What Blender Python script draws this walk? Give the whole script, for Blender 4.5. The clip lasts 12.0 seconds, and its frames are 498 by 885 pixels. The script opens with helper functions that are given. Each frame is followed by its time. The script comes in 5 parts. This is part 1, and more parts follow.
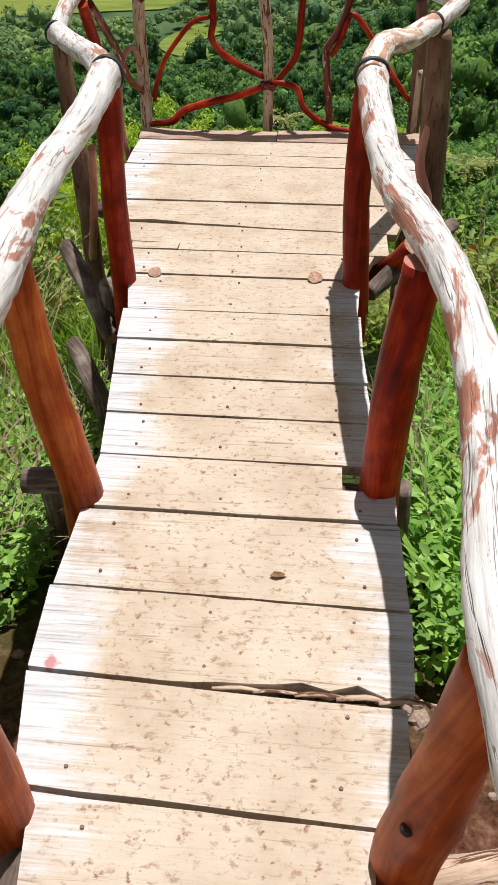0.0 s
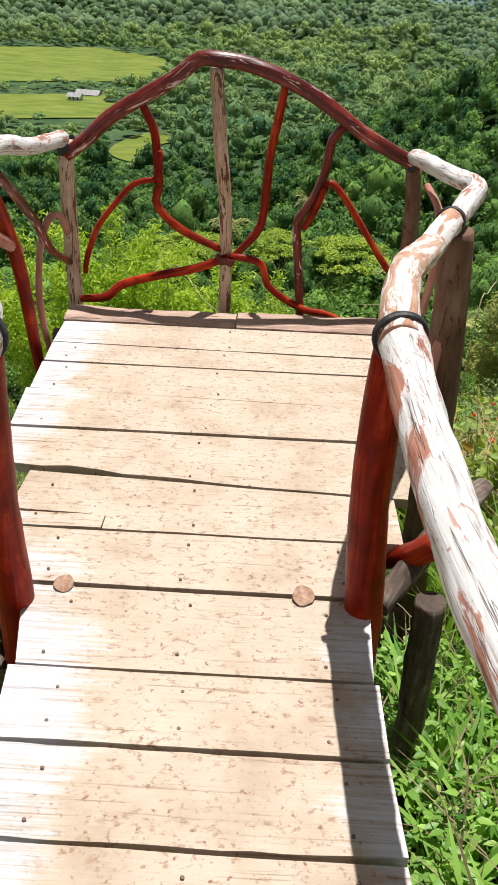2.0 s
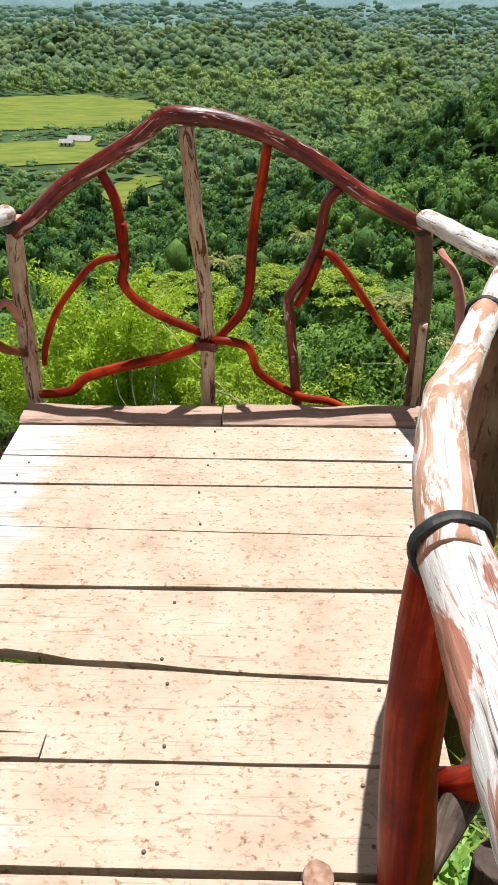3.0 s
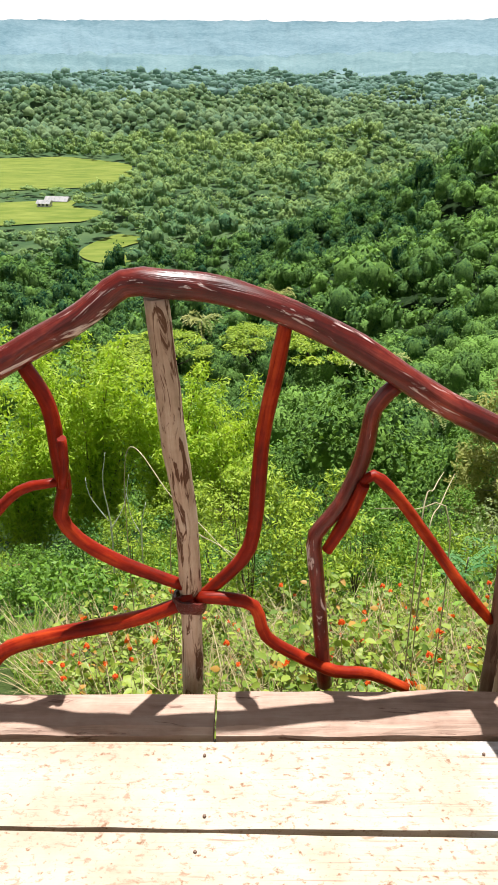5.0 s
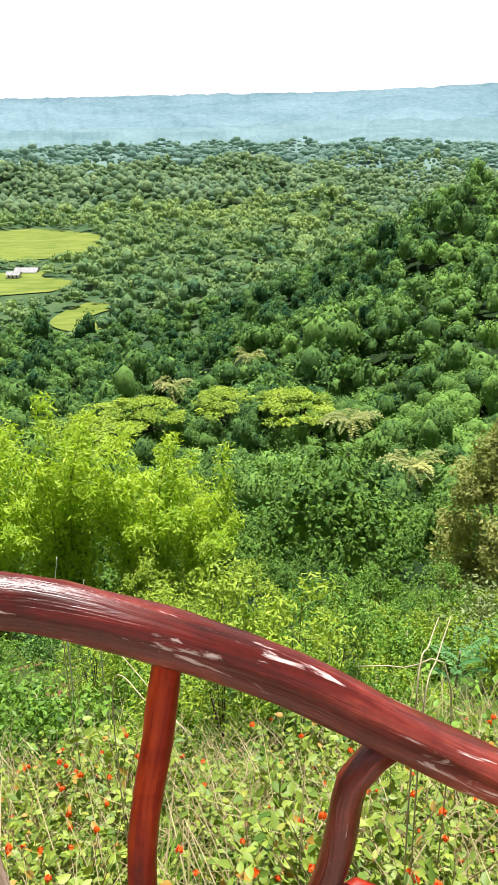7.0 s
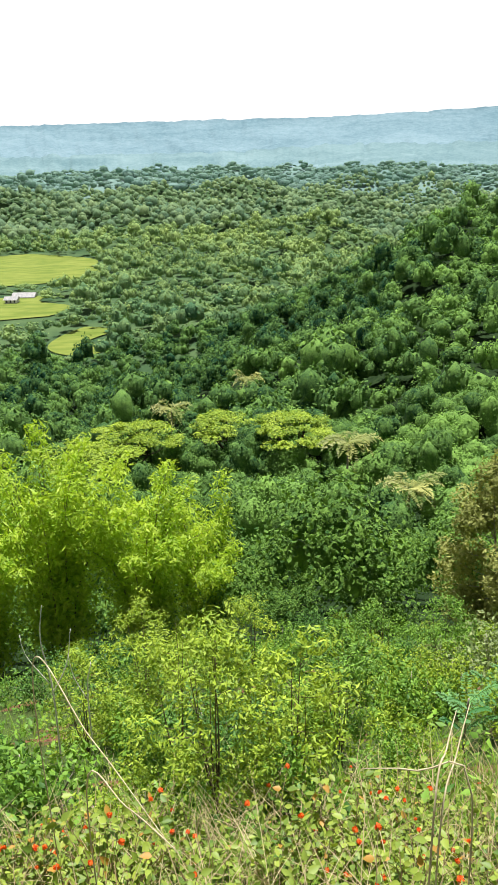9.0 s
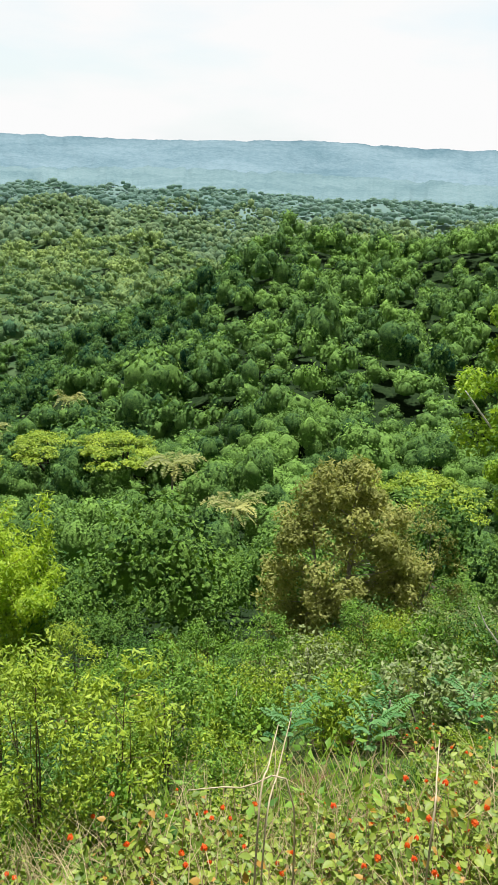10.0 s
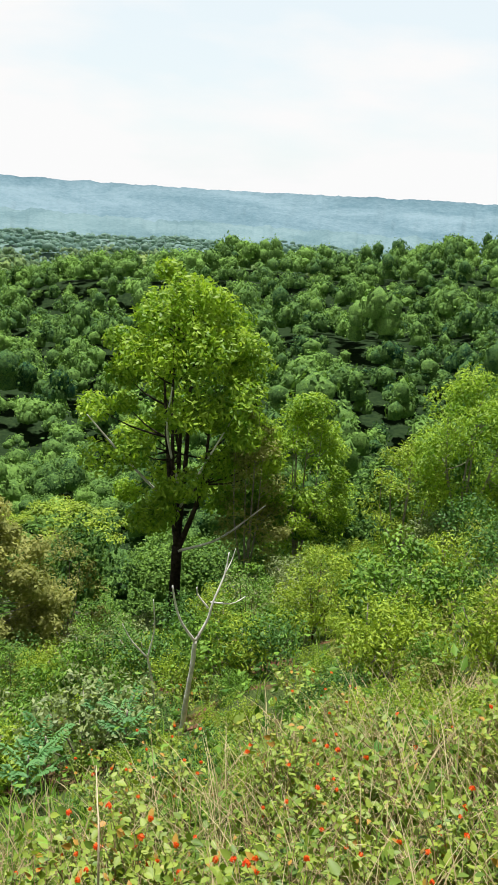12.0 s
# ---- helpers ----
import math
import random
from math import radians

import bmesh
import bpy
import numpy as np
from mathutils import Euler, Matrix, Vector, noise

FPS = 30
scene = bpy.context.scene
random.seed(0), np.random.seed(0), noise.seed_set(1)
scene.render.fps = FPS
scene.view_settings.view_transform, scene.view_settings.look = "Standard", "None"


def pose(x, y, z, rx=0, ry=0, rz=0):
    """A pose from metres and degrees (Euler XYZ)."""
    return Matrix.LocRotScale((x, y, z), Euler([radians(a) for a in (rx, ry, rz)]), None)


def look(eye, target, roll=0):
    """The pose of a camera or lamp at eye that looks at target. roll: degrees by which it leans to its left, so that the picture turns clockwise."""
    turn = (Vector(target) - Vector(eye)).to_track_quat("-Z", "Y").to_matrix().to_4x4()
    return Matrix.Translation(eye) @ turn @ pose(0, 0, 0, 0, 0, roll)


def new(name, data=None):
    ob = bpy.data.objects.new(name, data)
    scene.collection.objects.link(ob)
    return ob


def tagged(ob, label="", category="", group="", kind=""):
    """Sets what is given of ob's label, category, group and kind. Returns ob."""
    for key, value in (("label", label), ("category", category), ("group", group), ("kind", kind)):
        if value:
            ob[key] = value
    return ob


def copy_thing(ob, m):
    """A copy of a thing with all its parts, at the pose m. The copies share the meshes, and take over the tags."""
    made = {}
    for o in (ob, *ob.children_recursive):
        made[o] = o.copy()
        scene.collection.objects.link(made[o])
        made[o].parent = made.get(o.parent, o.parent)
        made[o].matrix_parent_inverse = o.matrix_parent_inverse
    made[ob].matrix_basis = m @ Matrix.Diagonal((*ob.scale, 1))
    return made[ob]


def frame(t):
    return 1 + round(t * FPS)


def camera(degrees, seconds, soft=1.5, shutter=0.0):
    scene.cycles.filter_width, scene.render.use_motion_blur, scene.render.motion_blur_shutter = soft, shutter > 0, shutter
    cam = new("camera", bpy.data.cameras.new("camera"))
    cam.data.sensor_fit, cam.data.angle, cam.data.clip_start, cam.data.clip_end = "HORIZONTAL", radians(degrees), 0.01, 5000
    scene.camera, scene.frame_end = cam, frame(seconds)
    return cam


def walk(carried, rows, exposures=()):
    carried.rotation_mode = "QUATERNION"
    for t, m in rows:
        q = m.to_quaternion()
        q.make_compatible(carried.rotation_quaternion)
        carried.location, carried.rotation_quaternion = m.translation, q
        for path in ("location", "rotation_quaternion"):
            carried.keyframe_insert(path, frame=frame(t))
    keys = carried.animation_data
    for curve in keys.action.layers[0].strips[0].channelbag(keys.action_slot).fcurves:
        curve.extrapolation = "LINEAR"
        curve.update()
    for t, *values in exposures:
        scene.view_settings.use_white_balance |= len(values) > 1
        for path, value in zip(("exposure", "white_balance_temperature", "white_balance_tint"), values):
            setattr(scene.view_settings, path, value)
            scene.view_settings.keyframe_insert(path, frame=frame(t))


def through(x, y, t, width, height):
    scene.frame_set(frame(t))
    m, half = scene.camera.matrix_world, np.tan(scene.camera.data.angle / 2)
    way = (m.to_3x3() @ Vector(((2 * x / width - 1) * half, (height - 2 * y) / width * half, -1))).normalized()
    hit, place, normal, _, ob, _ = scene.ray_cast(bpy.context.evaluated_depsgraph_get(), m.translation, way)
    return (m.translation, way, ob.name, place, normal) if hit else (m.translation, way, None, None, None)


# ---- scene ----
cam = camera(33.0, 12.0, 1.1)
PATH = [
    (0, (0.327, -0.485, 1.577), (0.168, 1.062, 0.319), -0.7),
    (0.5, (0.271, -0.202, 1.530), (0.151, 1.398, 0.336), 0.7),
    (1, (0.267, 0.159, 1.522), (0.140, 1.786, 0.366), 0.2),
    (1.5, (0.220, 0.467, 1.521), (0.126, 2.128, 0.412), 1.3),
    (2, (0.173, 0.785, 1.538), (0.135, 2.470, 0.461), 2.3),
    (2.5, (0.199, 1.134, 1.495), (0.160, 2.845, 0.460), 0.9),
    (3, (0.195, 1.477, 1.489), (0.148, 3.203, 0.480), -0.2),
    (3.2, (0.178, 1.631, 1.463), (0.132, 3.370, 0.475), 0.2),
    (4.8, (0.108, 2.657, 1.503), (0.071, 4.438, 0.594), -0.7),
    (5, (0.090, 2.791, 1.510), (0.096, 4.579, 0.615), 0.1),
    (5.5, (0.073, 3.104, 1.497), (0.124, 4.912, 0.643), 1.1),
    (6, (0.132, 3.356, 1.486), (0.136, 5.186, 0.679), -1.0),
    (6.5, (0.210, 3.600, 1.493), (0.238, 5.445, 0.721), -1.8),
    (6.7, (0.228, 3.682, 1.490), (0.295, 5.527, 0.722), -1.5),
    (8.3, (0.320, 4.400, 1.475), (0.350, 6.256, 0.730), -1.6),
    (8.5, (0.322, 4.400, 1.475), (0.353, 6.263, 0.747), -2.3),
    (9, (0.328, 4.400, 1.475), (0.399, 6.266, 0.758), -1.9),
    (9.5, (0.333, 4.400, 1.475), (0.569, 6.259, 0.775), -0.2),
    (10, (0.338, 4.400, 1.475), (0.822, 6.221, 0.805), 2.1),
    (10.5, (0.344, 4.400, 1.475), (1.047, 6.155, 0.823), 3.6),
    (11, (0.349, 4.400, 1.475), (1.276, 6.059, 0.850), 4.1),
    (11.5, (0.355, 4.400, 1.475), (1.469, 5.950, 0.879), 4.1),
    (12, (0.360, 4.400, 1.475), (1.619, 5.847, 0.908), 4.0),
]
walk(cam, [(t, look(eye, target, roll)) for t, eye, target, roll in PATH], [(0, 0.15), (1.5, 0.26), (3, 0.36), (5, 0.72), (5.5, 0.84), (6.5, 0.92), (8.5, 0.93), (9, 0.78), (9.5, 0.62), (10.5, 0.55), (12, 0.55)])

# world, sun
world = bpy.data.worlds.new("sky")
scene.world = world
world.use_nodes = True
SUN_ELEVATION, SUN_AZIMUTH = radians(76), radians(31)


def build_world():
    nt = world.node_tree
    n, l = nt.nodes, nt.links
    n.clear()
    out = n.new("ShaderNodeOutputWorld")
    bg = n.new("ShaderNodeBackground")
    bg.inputs["Strength"].default_value = 0.1
    sky = n.new("ShaderNodeTexSky")
    sky.sky_type, sky.sun_disc = "NISHITA", False
    sky.sun_elevation, sky.sun_rotation = SUN_ELEVATION, SUN_AZIMUTH
    tc = n.new("ShaderNodeTexCoord")
    mp = n.new("ShaderNodeMapping")
    mp.inputs["Scale"].default_value = (1.4, 1.4, 5.0)
    l.new(tc.outputs["Generated"], mp.inputs["Vector"])
    cl = n.new("ShaderNodeTexNoise")
    cl.inputs["Scale"].default_value, cl.inputs["Detail"].default_value = 1.8, 6.0
    l.new(mp.outputs["Vector"], cl.inputs["Vector"])
    ramp = n.new("ShaderNodeValToRGB")
    ramp.color_ramp.elements[0].position, ramp.color_ramp.elements[1].position = 0.36, 0.50
    l.new(cl.outputs["Fac"], ramp.inputs["Fac"])
    # cloud cover is densest and brightest low over the hills
    sep = n.new("ShaderNodeSeparateXYZ")
    l.new(tc.outputs["Generated"], sep.inputs["Vector"])
    low = n.new("ShaderNodeMapRange")
    low.inputs["From Min"].default_value, low.inputs["From Max"].default_value = 0.24, 0.50
    low.inputs["To Min"].default_value, low.inputs["To Max"].default_value = 6.6, 1.0
    l.new(sep.outputs["Z"], low.inputs["Value"])
    white = n.new("ShaderNodeCombineColor")
    for c in ("Red", "Green", "Blue"):
        l.new(low.outputs["Result"], white.inputs[c])
    mix = n.new("ShaderNodeMix")
    mix.data_type = "RGBA"
    l.new(ramp.outputs["Color"], mix.inputs["Factor"])
    gain = n.new("ShaderNodeMix")
    gain.data_type, gain.blend_type = "RGBA", "MIX"
    gain.inputs["Factor"].default_value = 0.85
    l.new(sky.outputs["Color"], gain.inputs[6])
    thin = n.new("ShaderNodeMix")
    thin.data_type, thin.blend_type = "RGBA", "MULTIPLY"
    thin.inputs["Factor"].default_value = 1.0
    thin.inputs[7].default_value = (0.92, 1.0, 1.015, 1)
    l.new(white.outputs["Color"], thin.inputs[6])
    l.new(thin.outputs[2], gain.inputs[7])
    l.new(gain.outputs[2], mix.inputs[6])
    l.new(white.outputs["Color"], mix.inputs[7])
    l.new(mix.outputs[2], bg.inputs["Color"])
    l.new(bg.outputs["Background"], out.inputs["Surface"])


build_world()
sun = new("sun", bpy.data.lights.new("sun", "SUN"))
sun.data.energy, sun.data.angle, sun.data.color = 5.0, radians(0.55), (1.0, 0.97, 0.945)
sun.matrix_world = look((0, 0, 30), (-0.07, -0.20, 29), 0)


# materials
class Nodes:
    """A short hand for one node material."""

    def __init__(self, name, rough=0.7, spec=0.35):
        self.mat = bpy.data.materials.new(name)
        self.mat.use_nodes = True
        self.t = self.mat.node_tree
        self.b = self.t.nodes["Principled BSDF"]
        self.b.inputs["Roughness"].default_value = rough
        self.b.inputs["Specular IOR Level"].default_value = spec

    def node(self, kind, **values):
        n = self.t.nodes.new(kind)
        for k, v in values.items():
            n.inputs[k.replace("_", " ")].default_value = v
        return n

    def link(self, a, b):
        self.t.links.new(a, b)

    def coords(self, out="Object", scale=(1, 1, 1)):
        if out == "World":
            src = self.node("ShaderNodeNewGeometry").outputs["Position"]
        else:
            src = self.node("ShaderNodeTexCoord").outputs[out]
        m = self.node("ShaderNodeMapping", Scale=scale)
        self.link(src, m.inputs["Vector"])
        return m.outputs["Vector"]

    def noise(self, vec, scale, detail=5.0, rough=0.55, dist=0.0):
        n = self.node("ShaderNodeTexNoise", Scale=scale, Detail=detail, Roughness=rough, Distortion=dist)
        self.link(vec, n.inputs["Vector"])
        return n.outputs["Fac"]

    def ramp(self, fac, *stops):
        r = self.node("ShaderNodeValToRGB")
        e = r.color_ramp.elements
        while len(e) < len(stops):
            e.new(0.5)
        for x, (p, c) in zip(e, stops):
            x.position = p
            x.color = (*c, 1) if isinstance(c, tuple) else (c, c, c, 1)
        self.link(fac, r.inputs["Fac"])
        return r.outputs["Color"]

    def mix(self, fac, a, b, blend="MIX"):
        m = self.node("ShaderNodeMix")
        m.data_type, m.blend_type = "RGBA", blend
        for v, s in ((fac, m.inputs["Factor"]), (a, m.inputs[6]), (b, m.inputs[7])):
            if isinstance(v, (int, float)):
                s.default_value = v
            elif isinstance(v, tuple):
                s.default_value = (*v, 1)
            else:
                self.link(v, s)
        return m.outputs[2]

    def math(self, op, a, b=0.0):
        m = self.node("ShaderNodeMath")
        m.operation = op
        for v, s in ((a, m.inputs[0]), (b, m.inputs[1])):
            if isinstance(v, (int, float)):
                s.default_value = v
            else:
                self.link(v, s)
        return m.outputs[0]

    def color(self, c):
        if isinstance(c, tuple):
            self.b.inputs["Base Color"].default_value = (*c, 1)
        else:
            self.link(c, self.b.inputs["Base Color"])
        return self

    def bump(self, h, strength=0.4, distance=0.01):
        n = self.node("ShaderNodeBump", Strength=strength, Distance=distance)
        self.link(h, n.inputs["Height"])
        self.link(n.outputs["Normal"], self.b.inputs["Normal"])
        return self


def plank_material():
    m = Nodes("weathered_plank", 0.75, 0.25)
    rnd = m.node("ShaderNodeObjectInfo").outputs["Random"]
    off = m.node("ShaderNodeCombineXYZ")
    m.link(m.math("MULTIPLY", rnd, 37.0), off.inputs["Z"])
    add = m.node("ShaderNodeVectorMath")
    m.link(m.coords("World", (1, 1, 1)), add.inputs[0])
    m.link(off.outputs["Vector"], add.inputs[1])
    grain_map = m.node("ShaderNodeMapping", Scale=(2.2, 60, 20))
    m.link(add.outputs["Vector"], grain_map.inputs["Vector"])
    grain = m.noise(grain_map.outputs["Vector"], 1.6, 6, 0.65, 0.6)
    blot = m.noise(m.coords("World"), 5.0, 6, 0.6)
    fine = m.noise(m.coords("World"), 55.0, 4, 0.6)
    grey = m.ramp(grain, (0.29, (0.12, 0.10, 0.095)), (0.38, (0.40, 0.39, 0.395)), (0.52, (0.575, 0.57, 0.59)), (0.75, (0.68, 0.675, 0.695)))
    tan = m.ramp(blot, (0.25, (0.39, 0.29, 0.205)), (0.5, (0.50, 0.408, 0.312)), (0.75, (0.565, 0.482, 0.395)))
    tan = m.mix(m.ramp(fine, (0.30, 1.0), (0.40, 0.0)), tan, (0.24, 0.12, 0.06))
    tan = m.mix(m.ramp(m.noise(m.coords("World", (1, 1.6, 1)), 34.0, 8, 0.72, 0.4), (0.36, 0.8), (0.45, 0.0)), tan, (0.30, 0.18, 0.11))
    tan = m.mix(m.ramp(grain, (0.30, 0.7), (0.40, 0.0)), tan, (0.20, 0.12, 0.07))
    # trodden earth along the middle of the walk
    sep = m.node("ShaderNodeSeparateXYZ")
    m.link(m.coords("World"), sep.inputs["Vector"])
    line = m.node("ShaderNodeMapRange", From_Min=0.3, From_Max=2.4, To_Min=0.19, To_Max=0.05)
    m.link(sep.outputs["Y"], line.inputs["Value"])
    mid = m.math("ABSOLUTE", m.math("SUBTRACT", sep.outputs["X"], line.outputs["Result"]))
    wide = m.node("ShaderNodeMapRange", From_Min=2.2, From_Max=2.9, To_Min=0.255, To_Max=0.60)
    m.link(sep.outputs["Y"], wide.inputs["Value"])
    edge = m.math("ADD", m.math("SUBTRACT", mid, wide.outputs["Result"]), m.math("MULTIPLY", m.math("SUBTRACT", m.math("ADD", m.math("MULTIPLY", blot, 0.6), m.math("MULTIPLY", grain, 0.4)), 0.5), 0.8))
    worn = m.ramp(edge, (-0.02, 0.97), (0.12, 0.08))
    top = m.mix(worn, grey, tan)
    # two old splashes of red stain
    for spot_at in ((-0.205, 0.555, 0.105), (0.480, 1.150, 0.09)):
        far = m.node("ShaderNodeVectorMath")
        far.operation = "DISTANCE"
        m.link(m.coords("World"), far.inputs[0])
        far.inputs[1].default_value = spot_at
        blob = m.math("ADD", far.outputs["Value"], m.math("MULTIPLY", m.noise(m.coords("World"), 28.0, 4), 0.05))
        top = m.mix(m.ramp(blob, (0.040, 0.75), (0.048, 0.0)), top, (0.42, 0.10, 0.10))
    m.color(top)
    h = m.math("ADD", grain, m.math("MULTIPLY", fine, 0.5))
    return m.bump(h, 0.6, 0.005).mat


def bark_material(name, stops, peel=None, scale=1.0, rough=0.7, spec=0.3, bump=0.5, dark=0.12):
    """Wood of a branch, its grain along the length (UV: metres along, metres round)."""
    m = Nodes(name, rough, spec)
    grain = m.noise(m.coords("UV", (6 * scale, 60 * scale, 1)), 1.0, 6, 0.6, 0.8)
    big = m.noise(m.coords("Object"), 7.0 * scale, 5, 0.65)
    base = m.ramp(m.math("ADD", m.math("MULTIPLY", grain, 0.42), m.math("MULTIPLY", big, 0.58)), *stops)
    if peel:
        flake = m.noise(m.coords("UV", (8 * scale, 40 * scale, 1)), 1.0, 7, 0.65, 1.2)
        base = m.mix(m.ramp(flake, (peel[0], 0.0), (peel[0] + 0.05, 1.0)), base, peel[1])
    crack = m.noise(m.coords("UV", (2.2 * scale, 75 * scale, 1)), 1.0, 3, 0.5, 1.5)
    base = m.mix(m.ramp(crack, (0.25, 0.9), (0.31, 0.0)), base, (dark, dark * 0.72, dark * 0.6))
    m.color(base)
    return m.bump(m.math("ADD", grain, m.math("MULTIPLY", crack, 0.7)), bump, 0.006).mat


def peeling_material():
    """A bleached branch: long grey cracks, pinkish flakes, and broad red-brown stretches where the bark has come off."""
    m = Nodes("peeling_pale_bark", 0.7, 0.25)
    grain = m.noise(m.coords("UV", (6, 70, 1)), 1.0, 6, 0.6, 0.6)
    base = m.ramp(grain, (0.30, (0.26, 0.22, 0.20)), (0.42, (0.56, 0.535, 0.52)), (0.62, (0.73, 0.715, 0.705)))
    flake = m.noise(m.coords("UV", (9, 34, 1)), 1.0, 5, 0.6, 0.9)
    base = m.mix(m.ramp(flake, (0.59, 0.0), (0.62, 0.85)), base, (0.42, 0.22, 0.17))
    broad = m.noise(m.coords("UV", (2.6, 11, 1)), 1.0, 7, 0.62, 0.5)
    base = m.mix(m.ramp(broad, (0.57, 0.0), (0.60, 0.9)), base, m.ramp(grain, (0.3, (0.20, 0.06, 0.03)), (0.6, (0.42, 0.15, 0.08)), (0.8, (0.55, 0.30, 0.2))))
    crack = m.noise(m.coords("UV", (1.3, 34, 1)), 1.0, 3, 0.5, 1.0)
    split = m.ramp(crack, (0.489, 0.0), (0.498, 0.85), (0.502, 0.85), (0.511, 0.0))
    split = m.math("MULTIPLY", split, m.ramp(m.noise(m.coords("UV", (3, 9, 1)), 1.0, 3), (0.45, 0.0), (0.52, 1.0)))
    m.color(m.mix(split, base, (0.16, 0.12, 0.105)))
    return m.bump(m.math("SUBTRACT", m.math("ADD", m.math("MULTIPLY", grain, 0.6), m.math("MULTIPLY", flake, -0.4)), split), 0.6, 0.006).mat


def leaf_material(name, low, high, rough=0.5, spec=0.35, through=0.35, patch=0.6, tips=None, leafage=None):
    """Foliage: each leaf and each plant varies, and some light passes through."""
    m = Nodes(name, rough, spec)
    geo = m.node("ShaderNodeNewGeometry").outputs["Random Per Island"]
    att = m.node("ShaderNodeAttribute")
    att.attribute_name = "tint"
    f = m.math("ADD", m.math("MULTIPLY", geo, 1.0 - patch), m.math("MULTIPLY", att.outputs["Fac"], patch))
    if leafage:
        # clumps of leaves on a crown: size, relief, spread of tone; hollows painted darker, as shade between clumps
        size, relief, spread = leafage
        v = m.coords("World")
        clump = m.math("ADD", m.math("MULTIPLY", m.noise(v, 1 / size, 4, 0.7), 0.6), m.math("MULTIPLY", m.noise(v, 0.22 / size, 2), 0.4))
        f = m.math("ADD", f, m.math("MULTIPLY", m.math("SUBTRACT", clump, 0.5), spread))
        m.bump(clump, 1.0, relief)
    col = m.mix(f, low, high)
    if tips:
        col = m.mix(m.ramp(geo, (tips[0], 0.0), (tips[0] + 0.02, 1.0)), col, tips[1])
    m.color(col)
    if through:
        tr = m.node("ShaderNodeBsdfTranslucent")
        m.link(m.mix(1.0, col, (1.5, 1.5, 0.7), "MULTIPLY"), tr.inputs["Color"])
        ms = m.node("ShaderNodeMixShader", Fac=through)
        m.link(m.b.outputs["BSDF"], ms.inputs[1])
        m.link(tr.outputs["BSDF"], ms.inputs[2])
        m.link(ms.outputs["Shader"], m.t.nodes["Material Output"].inputs["Surface"])
    return m.mat


def ground_material():
    m = Nodes("hill_soil", 0.95, 0.1)
    a = m.noise(m.coords("World"), 1.2, 8, 0.65)
    b = m.noise(m.coords("World"), 22.0, 5, 0.6)
    clod = m.noise(m.coords("World"), 70.0, 6, 0.7)
    soil = m.ramp(m.math("ADD", m.math("MULTIPLY", b, 0.5), m.math("MULTIPLY", clod, 0.5)), (0.36, (0.060, 0.022, 0.013)), (0.5, (0.19, 0.080, 0.048)), (0.64, (0.36, 0.20, 0.13)))
    green = m.ramp(b, (0.3, (0.03, 0.055, 0.012)), (0.7, (0.10, 0.14, 0.04)))
    sep = m.node("ShaderNodeSeparateXYZ")
    m.link(m.coords("World"), sep.inputs["Vector"])
    bare = m.node("ShaderNodeMapRange", From_Min=0.6, From_Max=1.6, To_Min=1.0, To_Max=0.0)
    m.link(m.math("ADD", sep.outputs["Y"], m.math("MULTIPLY", a, 0.6)), bare.inputs["Value"])
    patchy = m.ramp(m.noise(m.coords("World"), 0.55, 5, 0.6), (0.57, 0.0), (0.64, 1.0))
    m.color(m.mix(m.math("MAXIMUM", bare.outputs["Result"], patchy), green, soil))
    return m.bump(m.math("ADD", b, m.math("MULTIPLY", clod, 0.7)), 1.0, 0.03).mat


def plain_noise(name, low, high, scale, rough=0.9, spec=0.1, bump=0.0, coords="Object", stretch=(1, 1, 1)):
    m = Nodes(name, rough, spec)
    n = m.noise(m.coords(coords, stretch), scale, 6, 0.6)
    m.color(m.ramp(n, (0.32, low), (0.68, high)))
    if bump:
        m.bump(n, bump, 0.01)
    return m.mat


PLANK = plank_material()
RAIL = peeling_material()
RED = bark_material("red_stained_wood", ((0.34, (0.060, 0.004, 0.002)), (0.5, (0.24, 0.014, 0.004)), (0.64, (0.52, 0.060, 0.012))), None, 0.7, 0.42, 0.14, 0.3, 0.03)
ORANGE = bark_material("orange_stained_wood", ((0.34, (0.095, 0.014, 0.005)), (0.5, (0.36, 0.066, 0.013)), (0.64, (0.60, 0.18, 0.038))), (0.72, (0.50, 0.30, 0.17)), 0.7, 0.42, 0.16, 0.35, 0.04)
MAROON = bark_material("dark_maroon_wood", ((0.34, (0.035, 0.006, 0.004)), (0.5, (0.125, 0.013, 0.009)), (0.64, (0.31, 0.048, 0.030))), (0.60, (0.62, 0.48, 0.45)), 0.8, 0.32, 0.38, 0.5, 0.03)
GREYWOOD = bark_material("weathered_grey_wood", ((0.3, (0.28, 0.17, 0.11)), (0.5, (0.50, 0.355, 0.26)), (0.68, (0.65, 0.52, 0.42))), (0.53, (0.13, 0.06, 0.035)), 0.9, 0.8, 0.2, 0.6)
SCARRED = bark_material("scarred_brown_post", ((0.3, (0.06, 0.032, 0.022)), (0.5, (0.16, 0.09, 0.06)), (0.72, (0.30, 0.20, 0.145))), (0.56, (0.08, 0.04, 0.025)), 0.6, 0.8, 0.2, 0.6)
BAREWOOD = bark_material("bare_tan_wood", ((0.34, (0.26, 0.11, 0.06)), (0.5, (0.46, 0.26, 0.17)), (0.66, (0.60, 0.44, 0.34))), (0.48, (0.68, 0.64, 0.61)), 0.6, 0.7, 0.2, 0.5)
